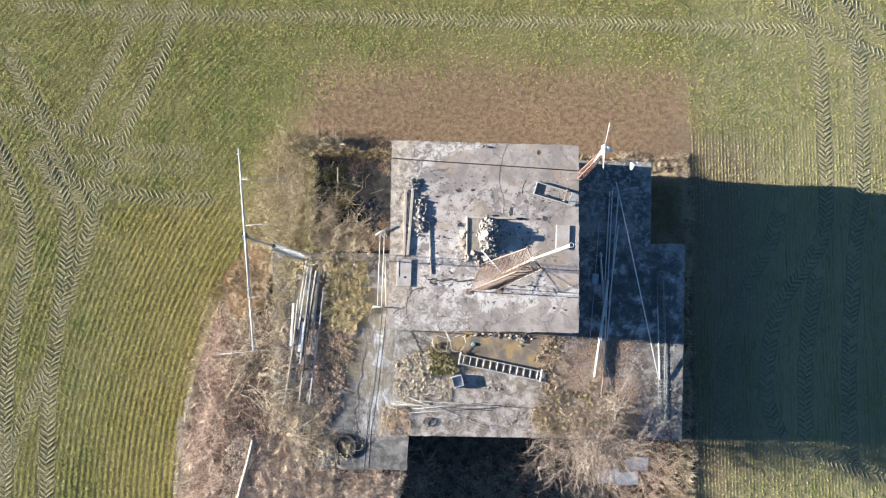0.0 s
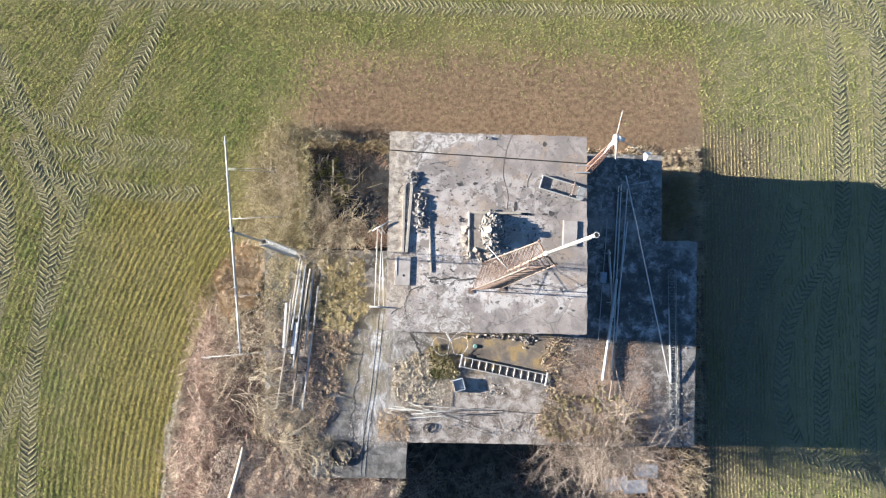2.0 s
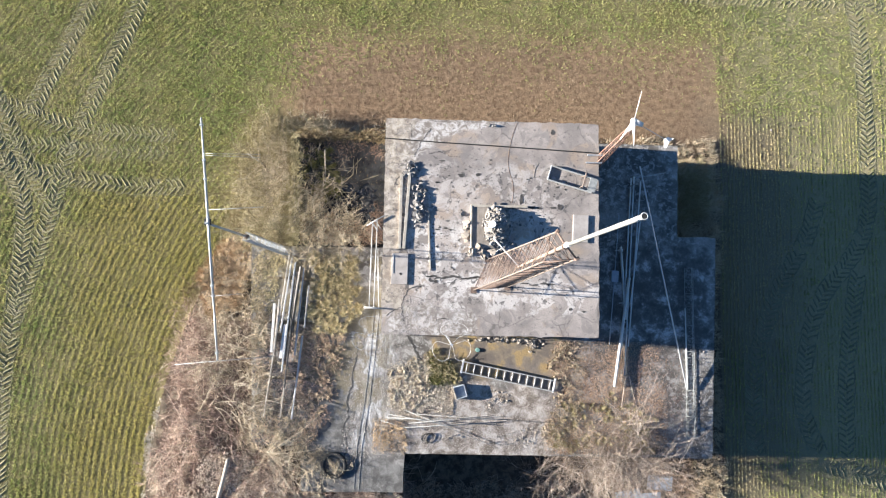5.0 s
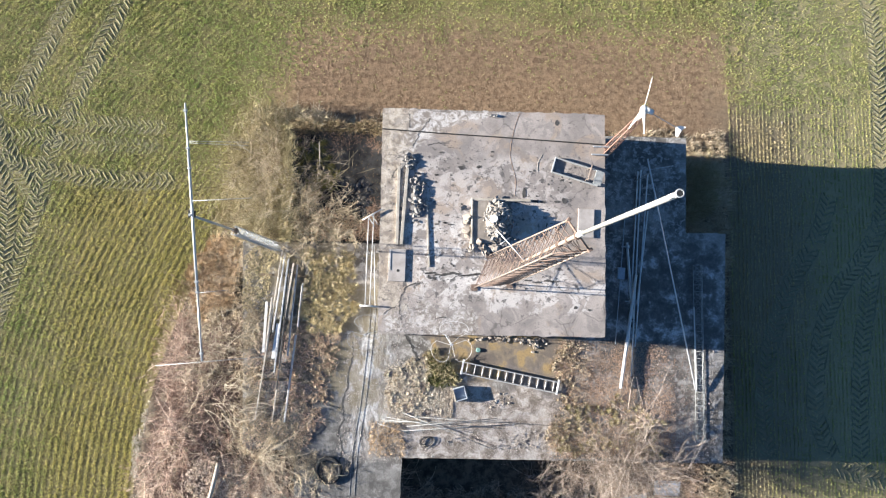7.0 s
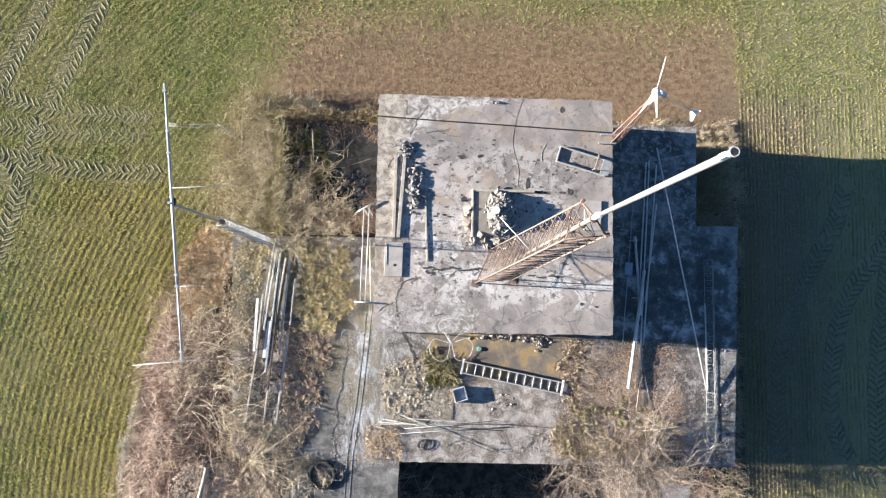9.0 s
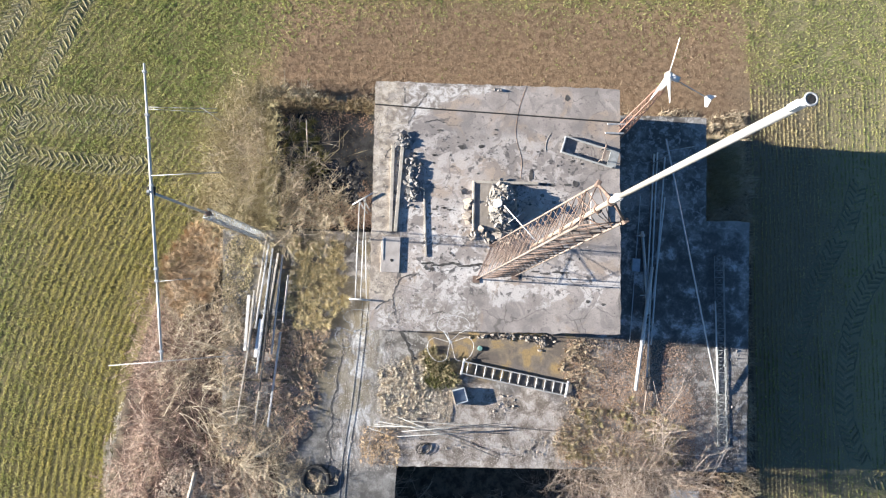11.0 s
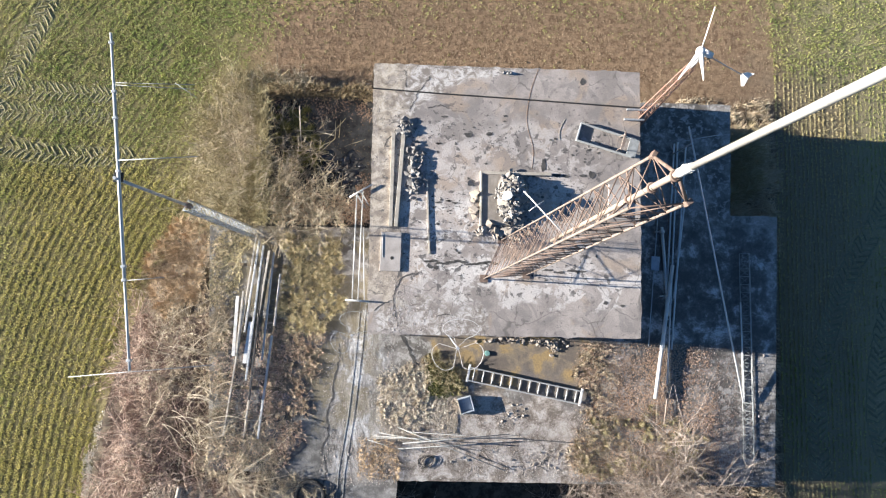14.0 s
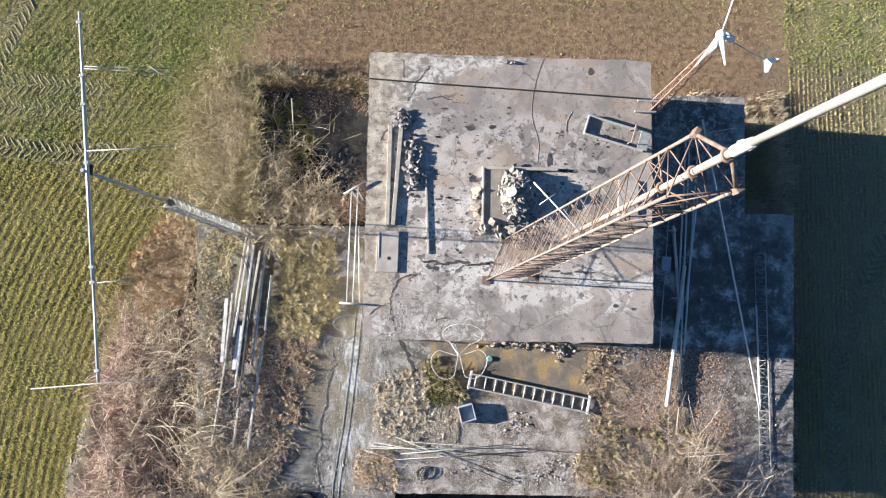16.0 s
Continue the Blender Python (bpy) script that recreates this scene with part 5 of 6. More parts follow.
# ---- south terrace ----
ladder = thing("ladder", "grey aluminium ladder lying flat on the terrace", "ladder", (4.46, -2.05, LOW + 0.09), "", -11.2)
for y in (-0.19, 0.19):
    part("stile", box(3.42, 0.035, 0.075, pose(0, y, 0), 0.006), M_ALU, ladder)
for k in range(12):
    part("rung", tube((-1.54 + k * 0.28, -0.18, 0), (-1.54 + k * 0.28, 0.18, 0), 0.018, None, 8), M_ALU, ladder)
for x in (-1.70, 1.70):
    part("stabiliser", box(0.07, 0.52, 0.05, pose(x, 0.02, 0), 0.012), M_WHITE, ladder, "white end bar")
crate = thing("crate", "small open grey crate standing among rubble", "crate", (2.72, -2.62, LOW), "", 16)
part("base", box(0.40, 0.42, 0.03, pose(0, 0, 0.06), 0.005), M_SHEET, crate)
for x, y, sx, sy in ((-0.2, 0, 0.03, 0.44), (0.2, 0, 0.03, 0.44), (0, -0.21, 0.40, 0.03), (0, 0.21, 0.40, 0.03)):
    part("side", box(sx, sy, 0.20, pose(x, y, 0.10), 0.006), M_BEAM if x < 0 else M_SHEET, crate)


def tyre(x, y, z, R, r, label):
    bm = bmesh.new()
    n, k = 26, 10
    ring = [[bm.verts.new(((R + r * math.cos(2 * math.pi * j / k)) * math.cos(2 * math.pi * i / n), (R + r * math.cos(2 * math.pi * j / k)) * math.sin(2 * math.pi * i / n),
                           r * 0.9 * math.sin(2 * math.pi * j / k) + (0.012 if i % 2 and j in (0, 1, 9) else 0))) for j in range(k)] for i in range(n)]
    for i in range(n):
        for j in range(k):
            bm.faces.new((ring[i][j], ring[(i + 1) % n][j], ring[(i + 1) % n][(j + 1) % k], ring[i][(j + 1) % k]))
    bmesh.ops.recalc_face_normals(bm, faces=bm.faces)
    o = part("tyre", bm, M_DARK)
    o.matrix_basis = pose(x, y, z + r * 0.85)
    return tagged(o, label, "tyre")


def coil(x, y, z, label):
    r = random.Random(9)
    e = thing("hose_coil", label, "hose", (x, y, z))
    for k in range(5):
        a0, rx_, ry_ = r.uniform(0, 6.28), r.uniform(0.17, 0.27), r.uniform(0.13, 0.2)
        pts = [(rx_ * math.cos(a) + 0.05 * math.cos(a0), ry_ * math.sin(a + 0.4) + 0.04 * math.sin(a0), 0.01 + 0.012 * k) for a in np.linspace(0, 6.283, 26)[:-1]]
        part("loop", wire(pts, 0.0065, 5, True), M_DARK, e)


coil(1.60, -4.25, LOW, "tangled coil of thin black hose on the terrace")
tyre(-1.75, -5.27, LOW - 0.03, 0.40, 0.075, "large worn black tyre lying flat")
for k, (a, b, r) in enumerate((((-0.1, -3.62), (4.45, -3.58), 0.013), ((0.05, -3.55), (4.2, -3.80), 0.012), ((0.72, -3.92), (4.4, -3.66), 0.016), ((0.75, -3.30), (3.9, -4.5), 0.014), ((1.0, -3.42), (6.3, -3.70), 0.009), ((0.2, -3.45), (3.2, -3.95), 0.012), ((0.9, -3.75), (4.0, -3.45), 0.014), ((-0.1, -3.66), (1.0, -3.98), 0.012))):
    lying("thin_tube", (*a, LOW + 0.03 + 0.012 * k), (*b, LOW + 0.04 + 0.012 * k), r * 0.7, M_DULL, "thin grey tube in a loose pile", "tube", "pile of tubes")
tagged(part("green_can", tube((3.35, -1.12, LOW), (3.35, -1.12, LOW + 0.05), 0.085, 0.07, 12), M_GREEN), "small faded green plastic can", "can")
terrace_spots = [(1.7, -2.9, 0.6, 0.5), (3.9, -2.9, 0.9, 0.4), (4.6, -4.3, 1.1, 0.4), (2.6, -4.1, 0.6, 0.3), (5.2, -0.75, 0.9, 0.2), (1.0, -2.3, 0.7, 0.6), (4.7, -0.7, 0.5, 0.2)]
rubble("rubble_scatter", "scattered pale concrete rubble on the terrace", terrace_spots, LOW, 80, 0.012, 0.045, 0.02, 16)
rubble("rubble_scatter", "pale concrete lumps half hidden in straw", [(1.2, -2.5, 0.7, 0.6), (1.7, -2.9, 0.7, 0.5), (1.2, -3.0, 0.5, 0.4)], LOW, 70, 0.02, 0.09, 0.04, 17, CREAM)
rubble("rubble_scatter", "pale broken plaster at the terrace corner", [(5.2, -4.2, 0.7, 0.4), (5.9, -3.9, 0.5, 0.4), (4.2, -2.9, 0.8, 0.35)], LOW, 120, 0.012, 0.05, 0.01, 19, CREAM)
rubble("rubble_strip", "brown rubble and plaster fallen along the foot of the wall", [(4.4, -0.72, 0.5, 0.14), (5.3, -0.78, 0.45, 0.16), (4.9, -0.75, 0.8, 0.12), (3.9, -0.75, 0.9, 0.10), (5.35, -0.95, 0.15, 0.2)], LOW, 170, 0.02, 0.085, 0.05, 18, CREAM)
grit_v, grit_f = scatter(22000, [(0.75, -4.75), (7.2, -4.8), (6.6, -2.4), (5.4, -3.2), (3.2, -2.5), (0.9, -1.8)], LOW, 0.0085, 0.45, 0.006, 0.12)
tagged(put("rubble_grit", indexed_mesh("rubble_grit", grit_v, grit_f), M_GRAVEL), "fine pale rubble and grit", "grit", kind="stuff")
g2v, g2f = scatter(8000, [(6.9, -0.8), (11.8, -0.8), (11.8, -4.8), (6.9, -4.8)], LOW, 0.009, 0.55, 0.006)
tagged(put("slab_grit", indexed_mesh("slab_grit", g2v, g2f), M_GRAVEL), "grit and pebbles on the slab", "grit", kind="stuff")
g6v, g6f = scatter(16000, [(0.3, -1.9), (1.5, -1.9), (2.5, -2.6), (2.3, -3.3), (1.4, -3.7), (0.2, -3.3)], LOW, 0.015, 0.38, 0.03, 0.25, 0.0, 0.3)
tagged(put("rubble_mound", indexed_mesh("rubble_mound", g6v, g6f), M_PALE), "mound of pale crumbled concrete and plaster", "rubble", kind="stuff")
g3v, g3f = scatter(9000, [(-1.5, -5.0), (0.5, -5.0), (0.6, -0.6), (-1.15, -0.6)], LOW, 0.0075, 0.55, 0.0, 0.15)
tagged(put("path_grit", indexed_mesh("path_grit", g3v, g3f), M_GRAVEL), "pale grit on the concrete strip", "grit", kind="stuff")
g4v, g4f = scatter(500, [(0.05, -0.4), (7.0, -0.4), (7.05, 6.6), (0.05, 6.6)], ROOF, 0.007, 0.5, 0.0)
tagged(put("roof_grit", indexed_mesh("roof_grit", g4v, g4f), M_GRAVEL), "loose grit on the roof", "grit", kind="stuff")
g5v, g5f = scatter(2200, [(0.5, -0.42), (2.5, -0.42), (2.2, 0.0), (1.2, 0.35), (0.8, 1.0), (0.6, 1.0)], ROOF, 0.0085, 0.5, 0.0, 0.08)
tagged(put("edge_rubble", indexed_mesh("edge_rubble", g5v, g5f), M_GRAVEL), "pale crumbled concrete along the roof edge", "grit", kind="stuff")
for dx in (0.0, 0.17):
    tagged(part("strip_cable", wire([(-0.45 + dx, 0.3, Z + 0.008), (-0.55 + dx, -1.2, Z + 0.008), (-0.72 + dx, -3.0, Z + 0.008), (-0.95 + dx, -4.6, Z + 0.008), (-1.02 + dx, -6.1, Z + 0.008)], 0.0045, 6), M_DULL), "long cable lying along the concrete strip", "cable")
# ---- west slab: stacked battens and tubes ----
STACK = [((-3.58, 2.30), (-4.30, -3.60), 0.05, 0.05, M_BATTEN), ((-4.05, 0.45), (-4.10, -1.30), 0.09, 0.04, M_WHITE), ((-3.34, 1.95), (-3.69, -2.00), 0.055, 0.05, M_GALV), ((-3.15, 1.80), (-3.40, -0.15), 0.055, 0.05, M_BATTEN), ((-2.84, 1.12), (-2.95, -0.41), 0.055, 0.05, M_ALU),
         ((-3.00, -0.69), (-3.29, -3.66), 0.06, 0.05, M_ALU), ((-3.62, -0.30), (-3.75, -1.50), 0.11, 0.04, M_WHITE), ((-3.27, 1.55), (-3.57, -2.54), 0.05, 0.05, M_TAR), ((-3.52, -1.62), (-3.71, -3.63), 0.05, 0.05, M_BATTEN), ((-3.48, 2.10), (-3.80, -0.60), 0.055, 0.05, M_ALU), ((-3.02, 1.75), (-3.25, -1.4), 0.05, 0.05, M_GALV), ((-3.86, 0.6), (-3.98, -1.2), 0.05, 0.05, M_BATTEN)]
for k, (a, b, w, h, mt) in enumerate(STACK):
    timber("batten", a, b, w, h, LOW + 0.06 + 0.05 * (k % 4), mt, {M_WHITE: "broad white board in a stack on the slab", M_TAR: "dark tarred batten in a stack on the slab"}.get(mt, "long grey batten in a stack on the slab"), "batten", "stacked battens")
for y in (1.4, -0.2, -2.2):
    timber("bearer", (-4.4, y), (-2.7, y - 0.05), 0.09, 0.06, LOW, M_BARK, "brown timber bearer under the stacked battens", "timber", "bearers")

# ---- plants ----
def grass_patch(name, poly, density, height, width, lean, material, z, label, count=4):
    p = np.array(poly)
    n = int((np.ptp(p[:, 0]) * np.ptp(p[:, 1])) * density * 2.2)
    x, y = rng.uniform(p[:, 0].min(), p[:, 0].max(), n), rng.uniform(p[:, 1].min(), p[:, 1].max(), n)
    clump = np.sin(x * 5.1 + 1.3 * np.sin(y * 3.3)) * np.sin(y * 4.7 + 1.1 * np.sin(x * 2.9))
    wx, wy = wander(x, y, 0.14)
    ok = in_poly(wx + rng.normal(0, 0.08, n), wy + rng.normal(0, 0.08, n), poly) & (rng.random(n) < 0.55 + 0.45 * clump)
    x, y, c = x[ok], y[ok], clump[ok]
    zz = z(x, y) if callable(z) else np.full(len(x), float(z))
    me = array_mesh(name, blades(x, y, zz, count, height * (1.15 if height > 0.08 else 0.7), lean, width * 0.55), 3)
    return tagged(put(name, me, material), label, "grass", kind="stuff")


def leaves(name, poly, n, size, material, z, label, heap=0.02):
    """Fallen leaves: small folded blades of uneven size lying at all angles."""
    p = np.array(poly)
    x, y = rng.uniform(p[:, 0].min(), p[:, 0].max(), n * 3), rng.uniform(p[:, 1].min(), p[:, 1].max(), n * 3)
    wx, wy = wander(x, y, 0.16)
    ok = in_poly(wx + rng.normal(0, 0.14, len(x)), wy + rng.normal(0, 0.14, len(x)), poly) & (rng.random(len(x)) < 0.25 + 1.1 * cloud(x, y, 0.5, 2))
    x, y = x[ok][:n], y[ok][:n]
    n = len(x)
    a, l = rng.uniform(0, 6.283, n), size * rng.uniform(0.5, 1.3, n)
    d, w = np.stack([np.cos(a), np.sin(a), rng.normal(0, 0.10, n)], 1) * l[:, None], np.stack([-np.sin(a), np.cos(a), rng.normal(0, 0.12, n)], 1) * (l * rng.uniform(0.3, 0.55, n))[:, None]
    c = np.stack([x, y, (z(x, y) if callable(z) else np.full(n, float(z))) + 0.006 + 0.12 * l + heap * rng.random(n) * cloud(x, y, 0.8, 3)], 1)
    lift = np.array([0, 0, 1.0]) * (l * 0.07)[:, None]
    return tagged(put(name, array_mesh(name, np.stack([c - d / 2, c + w / 2 + lift, c + d / 2, c - w / 2 + lift], 1).reshape(-1, 3), 4), material), label, "leaf litter", kind="stuff")


def bank(x, y):
    return np.maximum(ground_height(x, y), 0.0)


def tussocks(name, poly, n, each, length, width, material, z, label, splay=1.45):
    """Hummocks of grass: blades spreading from many small centres."""
    p = np.array(poly)
    cx, cy = rng.uniform(p[:, 0].min(), p[:, 0].max(), n * 4), rng.uniform(p[:, 1].min(), p[:, 1].max(), n * 4)
    ok = in_poly(*wander(cx, cy, 0.16), poly)
    cx, cy = cx[ok][:n], cy[ok][:n]
    n = len(cx)
    size = np.repeat(rng.uniform(0.6, 1.3, n), each)
    cx, cy = np.repeat(cx, each), np.repeat(cy, each)
    m = n * each
    a, tilt = rng.uniform(0, 6.283, m), rng.beta(2, 1.3, m) * splay
    L = length * size * rng.uniform(0.6, 1.2, m)
    off = length * 0.25 * rng.random(m) * size
    base = np.stack([cx + np.cos(a) * off, cy + np.sin(a) * off, np.full(m, float(z))], 1)
    a = a + rng.normal(0, 0.35, m)
    mid = base + np.stack([np.cos(a) * np.sin(tilt * 0.6), np.sin(a) * np.sin(tilt * 0.6), np.cos(tilt * 0.6)], 1) * (L * 0.5)[:, None]
    tip = mid + np.stack([np.cos(a) * np.sin(tilt), np.sin(a) * np.sin(tilt), np.cos(tilt)], 1) * (L * 0.5)[:, None]
    tip[:, 2] = np.maximum(tip[:, 2], z + 0.01)
    w = np.stack([-np.sin(a), np.cos(a), 0 * a], 1) * (width * 0.5 * rng.uniform(0.7, 1.3, m))[:, None]
    quads = np.stack([base - w, base + w, mid + w * 0.8, mid - w * 0.8, mid - w * 0.8, mid + w * 0.8, tip + w * 0.15, tip - w * 0.15], 1).reshape(-1, 3)
    return tagged(put(name, array_mesh(name, quads, 4), material), label, "grass", kind="stuff")


tussocks("olive_grass", [(-2.9, 2.3), (-1.3, 2.3), (-0.85, 1.3), (-0.95, 0.3), (-1.7, -0.5), (-2.7, -0.6)], 300, 45, 0.18, 0.010, M_OLIVE, LOW, "yellowish tussocks of grass on the slab")
tussocks("dry_grass", [(6.1, -0.9), (6.75, -0.9), (6.9, -2.4), (7.6, -3.4), (6.6, -4.7), (5.6, -4.7), (6.1, -2.6)], 75, 36, 0.13, 0.010, M_DRY, LOW, "straw-coloured tussocks along the terrace")
tussocks("rank_grass", [(6.3, -3.0), (8.0, -2.6), (9.6, -3.3), (9.9, -4.7), (6.0, -4.7)], 130, 40, 0.16, 0.010, M_RANK, LOW, "olive-brown dead weeds under the terrace shrub")
tussocks("dry_grass", [(0.35, -1.9), (0.9, -1.4), (1.7, -1.7), (2.0, -2.3), (1.6, -3.0), (0.9, -3.3), (0.15, -2.8)], 150, 70, 0.11, 0.013, M_CUSHION, LOW, "cream cushions of dead grass in the rubble", 1.6)
leaves("leaf_litter", [(0.25, -1.8), (0.9, -1.4), (1.8, -1.8), (2.2, -2.5), (2.0, -3.2), (0.9, -3.5), (0.1, -3.0)], 3600, 0.06, M_CUSHION, LOW, "cream dead leaves and plaster dust in the rubble", 0.10)
tussocks("weeds", [(1.0, -1.35), (1.7, -1.1), (2.6, -1.5), (2.7, -2.3), (2.1, -2.2), (1.5, -1.7)], 50, 40, 0.16, 0.011, M_RANK, LOW, "olive-brown weeds in the terrace rubble")
tussocks("dry_grass", [(11.45, 6.0), (12.75, 6.0), (12.75, 4.0), (11.45, 4.0)], 150, 60, 0.42, 0.018, M_RANK, 0.0, "dull brown dry tussocks beside the slab", 1.25)
tussocks("dry_grass", [(-2.7, -0.6), (-1.6, -0.5), (-1.6, -1.8), (-2.2, -3.2), (-2.7, -4.5), (-3.1, -4.5), (-3.0, -0.7)], 130, 28, 0.12, 0.009, M_DRY, LOW, "brown dead tussocks on the slab")
grass_patch("dry_grass", [(-2.75, -0.6), (-1.6, -0.5), (-1.5, -1.8), (-2.1, -3.2), (-2.6, -4.5), (-3.2, -4.5), (-3.1, -0.7)], 130, 0.10, 0.024, 1.2, M_RED, LOW, "brown dead leaves and grass on the slab")
grass_patch("dry_grass", [(-0.4, -3.6), (0.8, -3.6), (0.7, -4.75), (-0.3, -4.8)], 260, 0.10, 0.013, 1.2, M_REED, LOW, "brown dead grass beside the tubes")
grass_patch("dry_grass", [(6.3, -0.8), (7.0, -0.7), (7.6, -4.7), (5.7, -4.7), (6.2, -2.6)], 110, 0.12, 0.013, 1.2, M_DRY, LOW, "straw-coloured grass strip on the terrace")
leaves("leaf_litter", [(6.2, -0.75), (9.8, -0.8), (10.3, -2.5), (10.2, -4.8), (5.8, -4.8), (6.3, -2.8)], 24000, 0.043, M_LEAF, LOW, "red-brown fallen leaves over the slab", 0.05)
leaves("leaf_litter", [(9.4, -0.9), (10.9, -1.0), (10.9, -4.6), (9.6, -4.7)], 1800, 0.05, M_PINKDRY, LOW, "thin pinkish leaf litter on the slab", 0.02)
grass_patch("dry_grass", [(10.9, 6.6), (13.3, 6.6), (13.35, 2.2), (12.3, 2.2), (12.3, 3.3), (10.95, 3.3)], 260, 0.30, 0.03, 1.0, M_DRY, 0.0, "tall dry grass beside the slab", 5)
grass_patch("dry_grass", [(12.2, 2.4), (13.3, 2.4), (13.3, -9.5), (12.0, -9.5)], 150, 0.22, 0.03, 1.0, M_DRY, 0.0, "dry grass along the field edge", 4)
grass_patch("dry_grass", [(-8.4, 0.2), (-6.9, 2.9), (-5.6, 7.0), (-3.6, 7.4), (-3.5, 2.6), (-5.1, 2.5), (-5.0, -0.5), (-7.2, -0.5)], 70, 0.14, 0.022, 1.2, M_UNDER, bank, "straw-coloured grass on the earth bank", 4)
grass_patch("rank_grass", [(-6.2, 6.6), (-6.0, 7.9), (-3.6, 8.2), (-2.6, 7.5), (-3.4, 6.9)], 70, 0.16, 0.020, 1.4, M_RANK, bank, "dead grass at the foot of the shrubs", 5)
grass_patch("rank_grass", [(-6.3, 3.2), (-5.9, 6.6), (-4.0, 7.3), (-3.4, 6.6), (-3.4, 2.8), (-3.8, 2.5), (-5.6, 2.5)], 30, 0.30, 0.020, 1.5, M_RANK, bank, "rank olive-brown dead grass on the bank", 5)
tussocks("reed_grass", [(-7.0, 2.0), (-6.0, 2.8), (-5.3, 2.6), (-5.3, 0.2), (-6.6, -0.2)], 190, 40, 0.30, 0.011, M_REED, 1.7, "rust-brown dead fern and grass on the bank")
grass_patch("dry_grass", [(-8.9, -9.5), (-8.7, -3.2), (-8.2, -0.2), (-5.0, -0.2), (-4.8, -4.6), (-3.0, -4.7), (-3.0, -6.3), (0.6, -6.3), (1.0, -9.5)], 190, 0.15, 0.022, 1.2, M_PINKDRY, bank, "mauve-brown dead grass under the brambles", 4)
leaves("leaf_litter", [(-5.8, -5.0), (-3.1, -4.9), (-3.0, -6.4), (0.35, -6.4), (0.35, -9.5), (-6.4, -9.5)], 15000, 0.075, M_BLUSH, bank, "pinkish dead leaves on the bank", 0.10)
tussocks("dead_stems", [(-5.8, -5.0), (-3.1, -4.9), (-3.0, -6.4), (0.35, -6.4), (0.35, -9.5), (-6.4, -9.5)], 300, 40, 0.44, 0.012, M_PALECANE, 1.86, "pinkish dead stems and leaves on the bank", 1.35)
grass_patch("dry_grass", [(0.8, -6.5), (6.0, -6.4), (6.5, -5.4), (12.0, -5.4), (13.2, -9.5), (0.8, -9.5)], 110, 0.2, 0.022, 1.1, M_RED, 0.0, "brown rough grass below the terrace", 4)
grass_patch("dry_grass", [(-5.6, 6.9), (13.3, 6.9), (13.3, 7.5), (6.0, 7.2), (-5.4, 8.0)], 130, 0.16, 0.035, 1.0, M_DRY, 0.0, "dry grass fringe below the north wall", 4)
tussocks("dry_grass", [(-0.2, 6.80), (7.4, 6.76), (13.3, 6.7), (13.3, 7.15), (9.0, 7.3), (6.0, 7.0), (-0.2, 7.1)], 120, 34, 0.24, 0.012, M_DRY, 0.0, "straw-coloured tussocks along the foot of the north wall", 1.3)
tussocks("rank_grass", [(10.9, 6.6), (13.3, 6.6), (13.35, 5.2), (10.95, 5.2)], 60, 40, 0.34, 0.014, M_RANK, 0.0, "brown rank tussocks at the slab corner", 1.3)


def shrub(name, label, base, z0, radius, height, stems, twig_n, material, seed, up=0.8, thick=0.018, flat=0.0, fat=1.0, spread=0.15):
    """A leafless shrub: limbs from the base and a crown of thin twigs."""
    r = np.random.default_rng(seed)
    e = thing(name, label, "shrub", (base[0], base[1], z0))
    a = r.uniform(0, 6.283, stems)
    b, q = r.uniform(0, 6.283, stems), radius * spread * np.sqrt(r.random(stems))
    starts = np.stack([np.cos(b) * q, np.sin(b) * q, np.zeros(stems)], 1)
    lean = r.uniform(0.3, 1.0, stems)
    dirs = np.stack([np.cos(a) * lean * radius, np.sin(a) * lean * radius, np.full(stems, height * up)], 1)
    limbs = curved_paths(starts, dirs, np.linalg.norm(dirs, axis=1) * r.uniform(0.75, 1.05, stems), 9, 0.06, flat * 0.1, r)
    rad = np.linspace(1, 0.35, 9)[None] * thick * r.uniform(0.7, 1.3, stems)[:, None]
    for k in range(6):
        put("stem", indexed_mesh("stem", *twigs(limbs[k:k + 1], rad[k:k + 1] * 1.25, 5)), material, e)
    v0, f0 = twigs(limbs[6:], rad[6:], 3)
    pick, at = r.integers(0, stems, twig_n), r.integers(2, 9, twig_n)
    s = limbs[pick, at]
    d = limbs[pick, np.minimum(at, 8)] - limbs[pick, at - 1]
    d = d / (np.linalg.norm(d, axis=1, keepdims=True) + 1e-9) + r.normal(0, 0.95, (twig_n, 3)) * np.array([1, 1, 0.6])
    L = r.uniform(0.25, 1.0, twig_n) * radius * 0.6
    first = curved_paths(s, d, L, 5, 0.075, 0.02, r)
    rr = np.linspace(1, 0.45, 5)[None] * fat * r.uniform(0.004, 0.008, twig_n)[:, None]
    v1, f1 = twigs(first, rr)
    m2 = int(twig_n * 0.8)
    pick, at = r.integers(0, twig_n, m2), r.integers(1, 4, m2)
    s = first[pick, at]
    d = first[pick, at + 1] - first[pick, at]
    d = d / (np.linalg.norm(d, axis=1, keepdims=True) + 1e-9) + r.normal(0, 1.0, (m2, 3)) * np.array([1, 1, 0.6])
    second = curved_paths(s, d, r.uniform(0.15, 0.45, m2) * radius * 0.5, 4, 0.12, 0.02, r)
    v2, f2 = twigs(second, np.linspace(1, 0.6, 4)[None] * fat * r.uniform(0.0032, 0.006, m2)[:, None])
    put("crown", indexed_mesh("crown", np.vstack([v1, v2, v0]), np.vstack([f1, f2 + len(v1), f0 + len(v1) + len(v2)])), material, e)
    return e


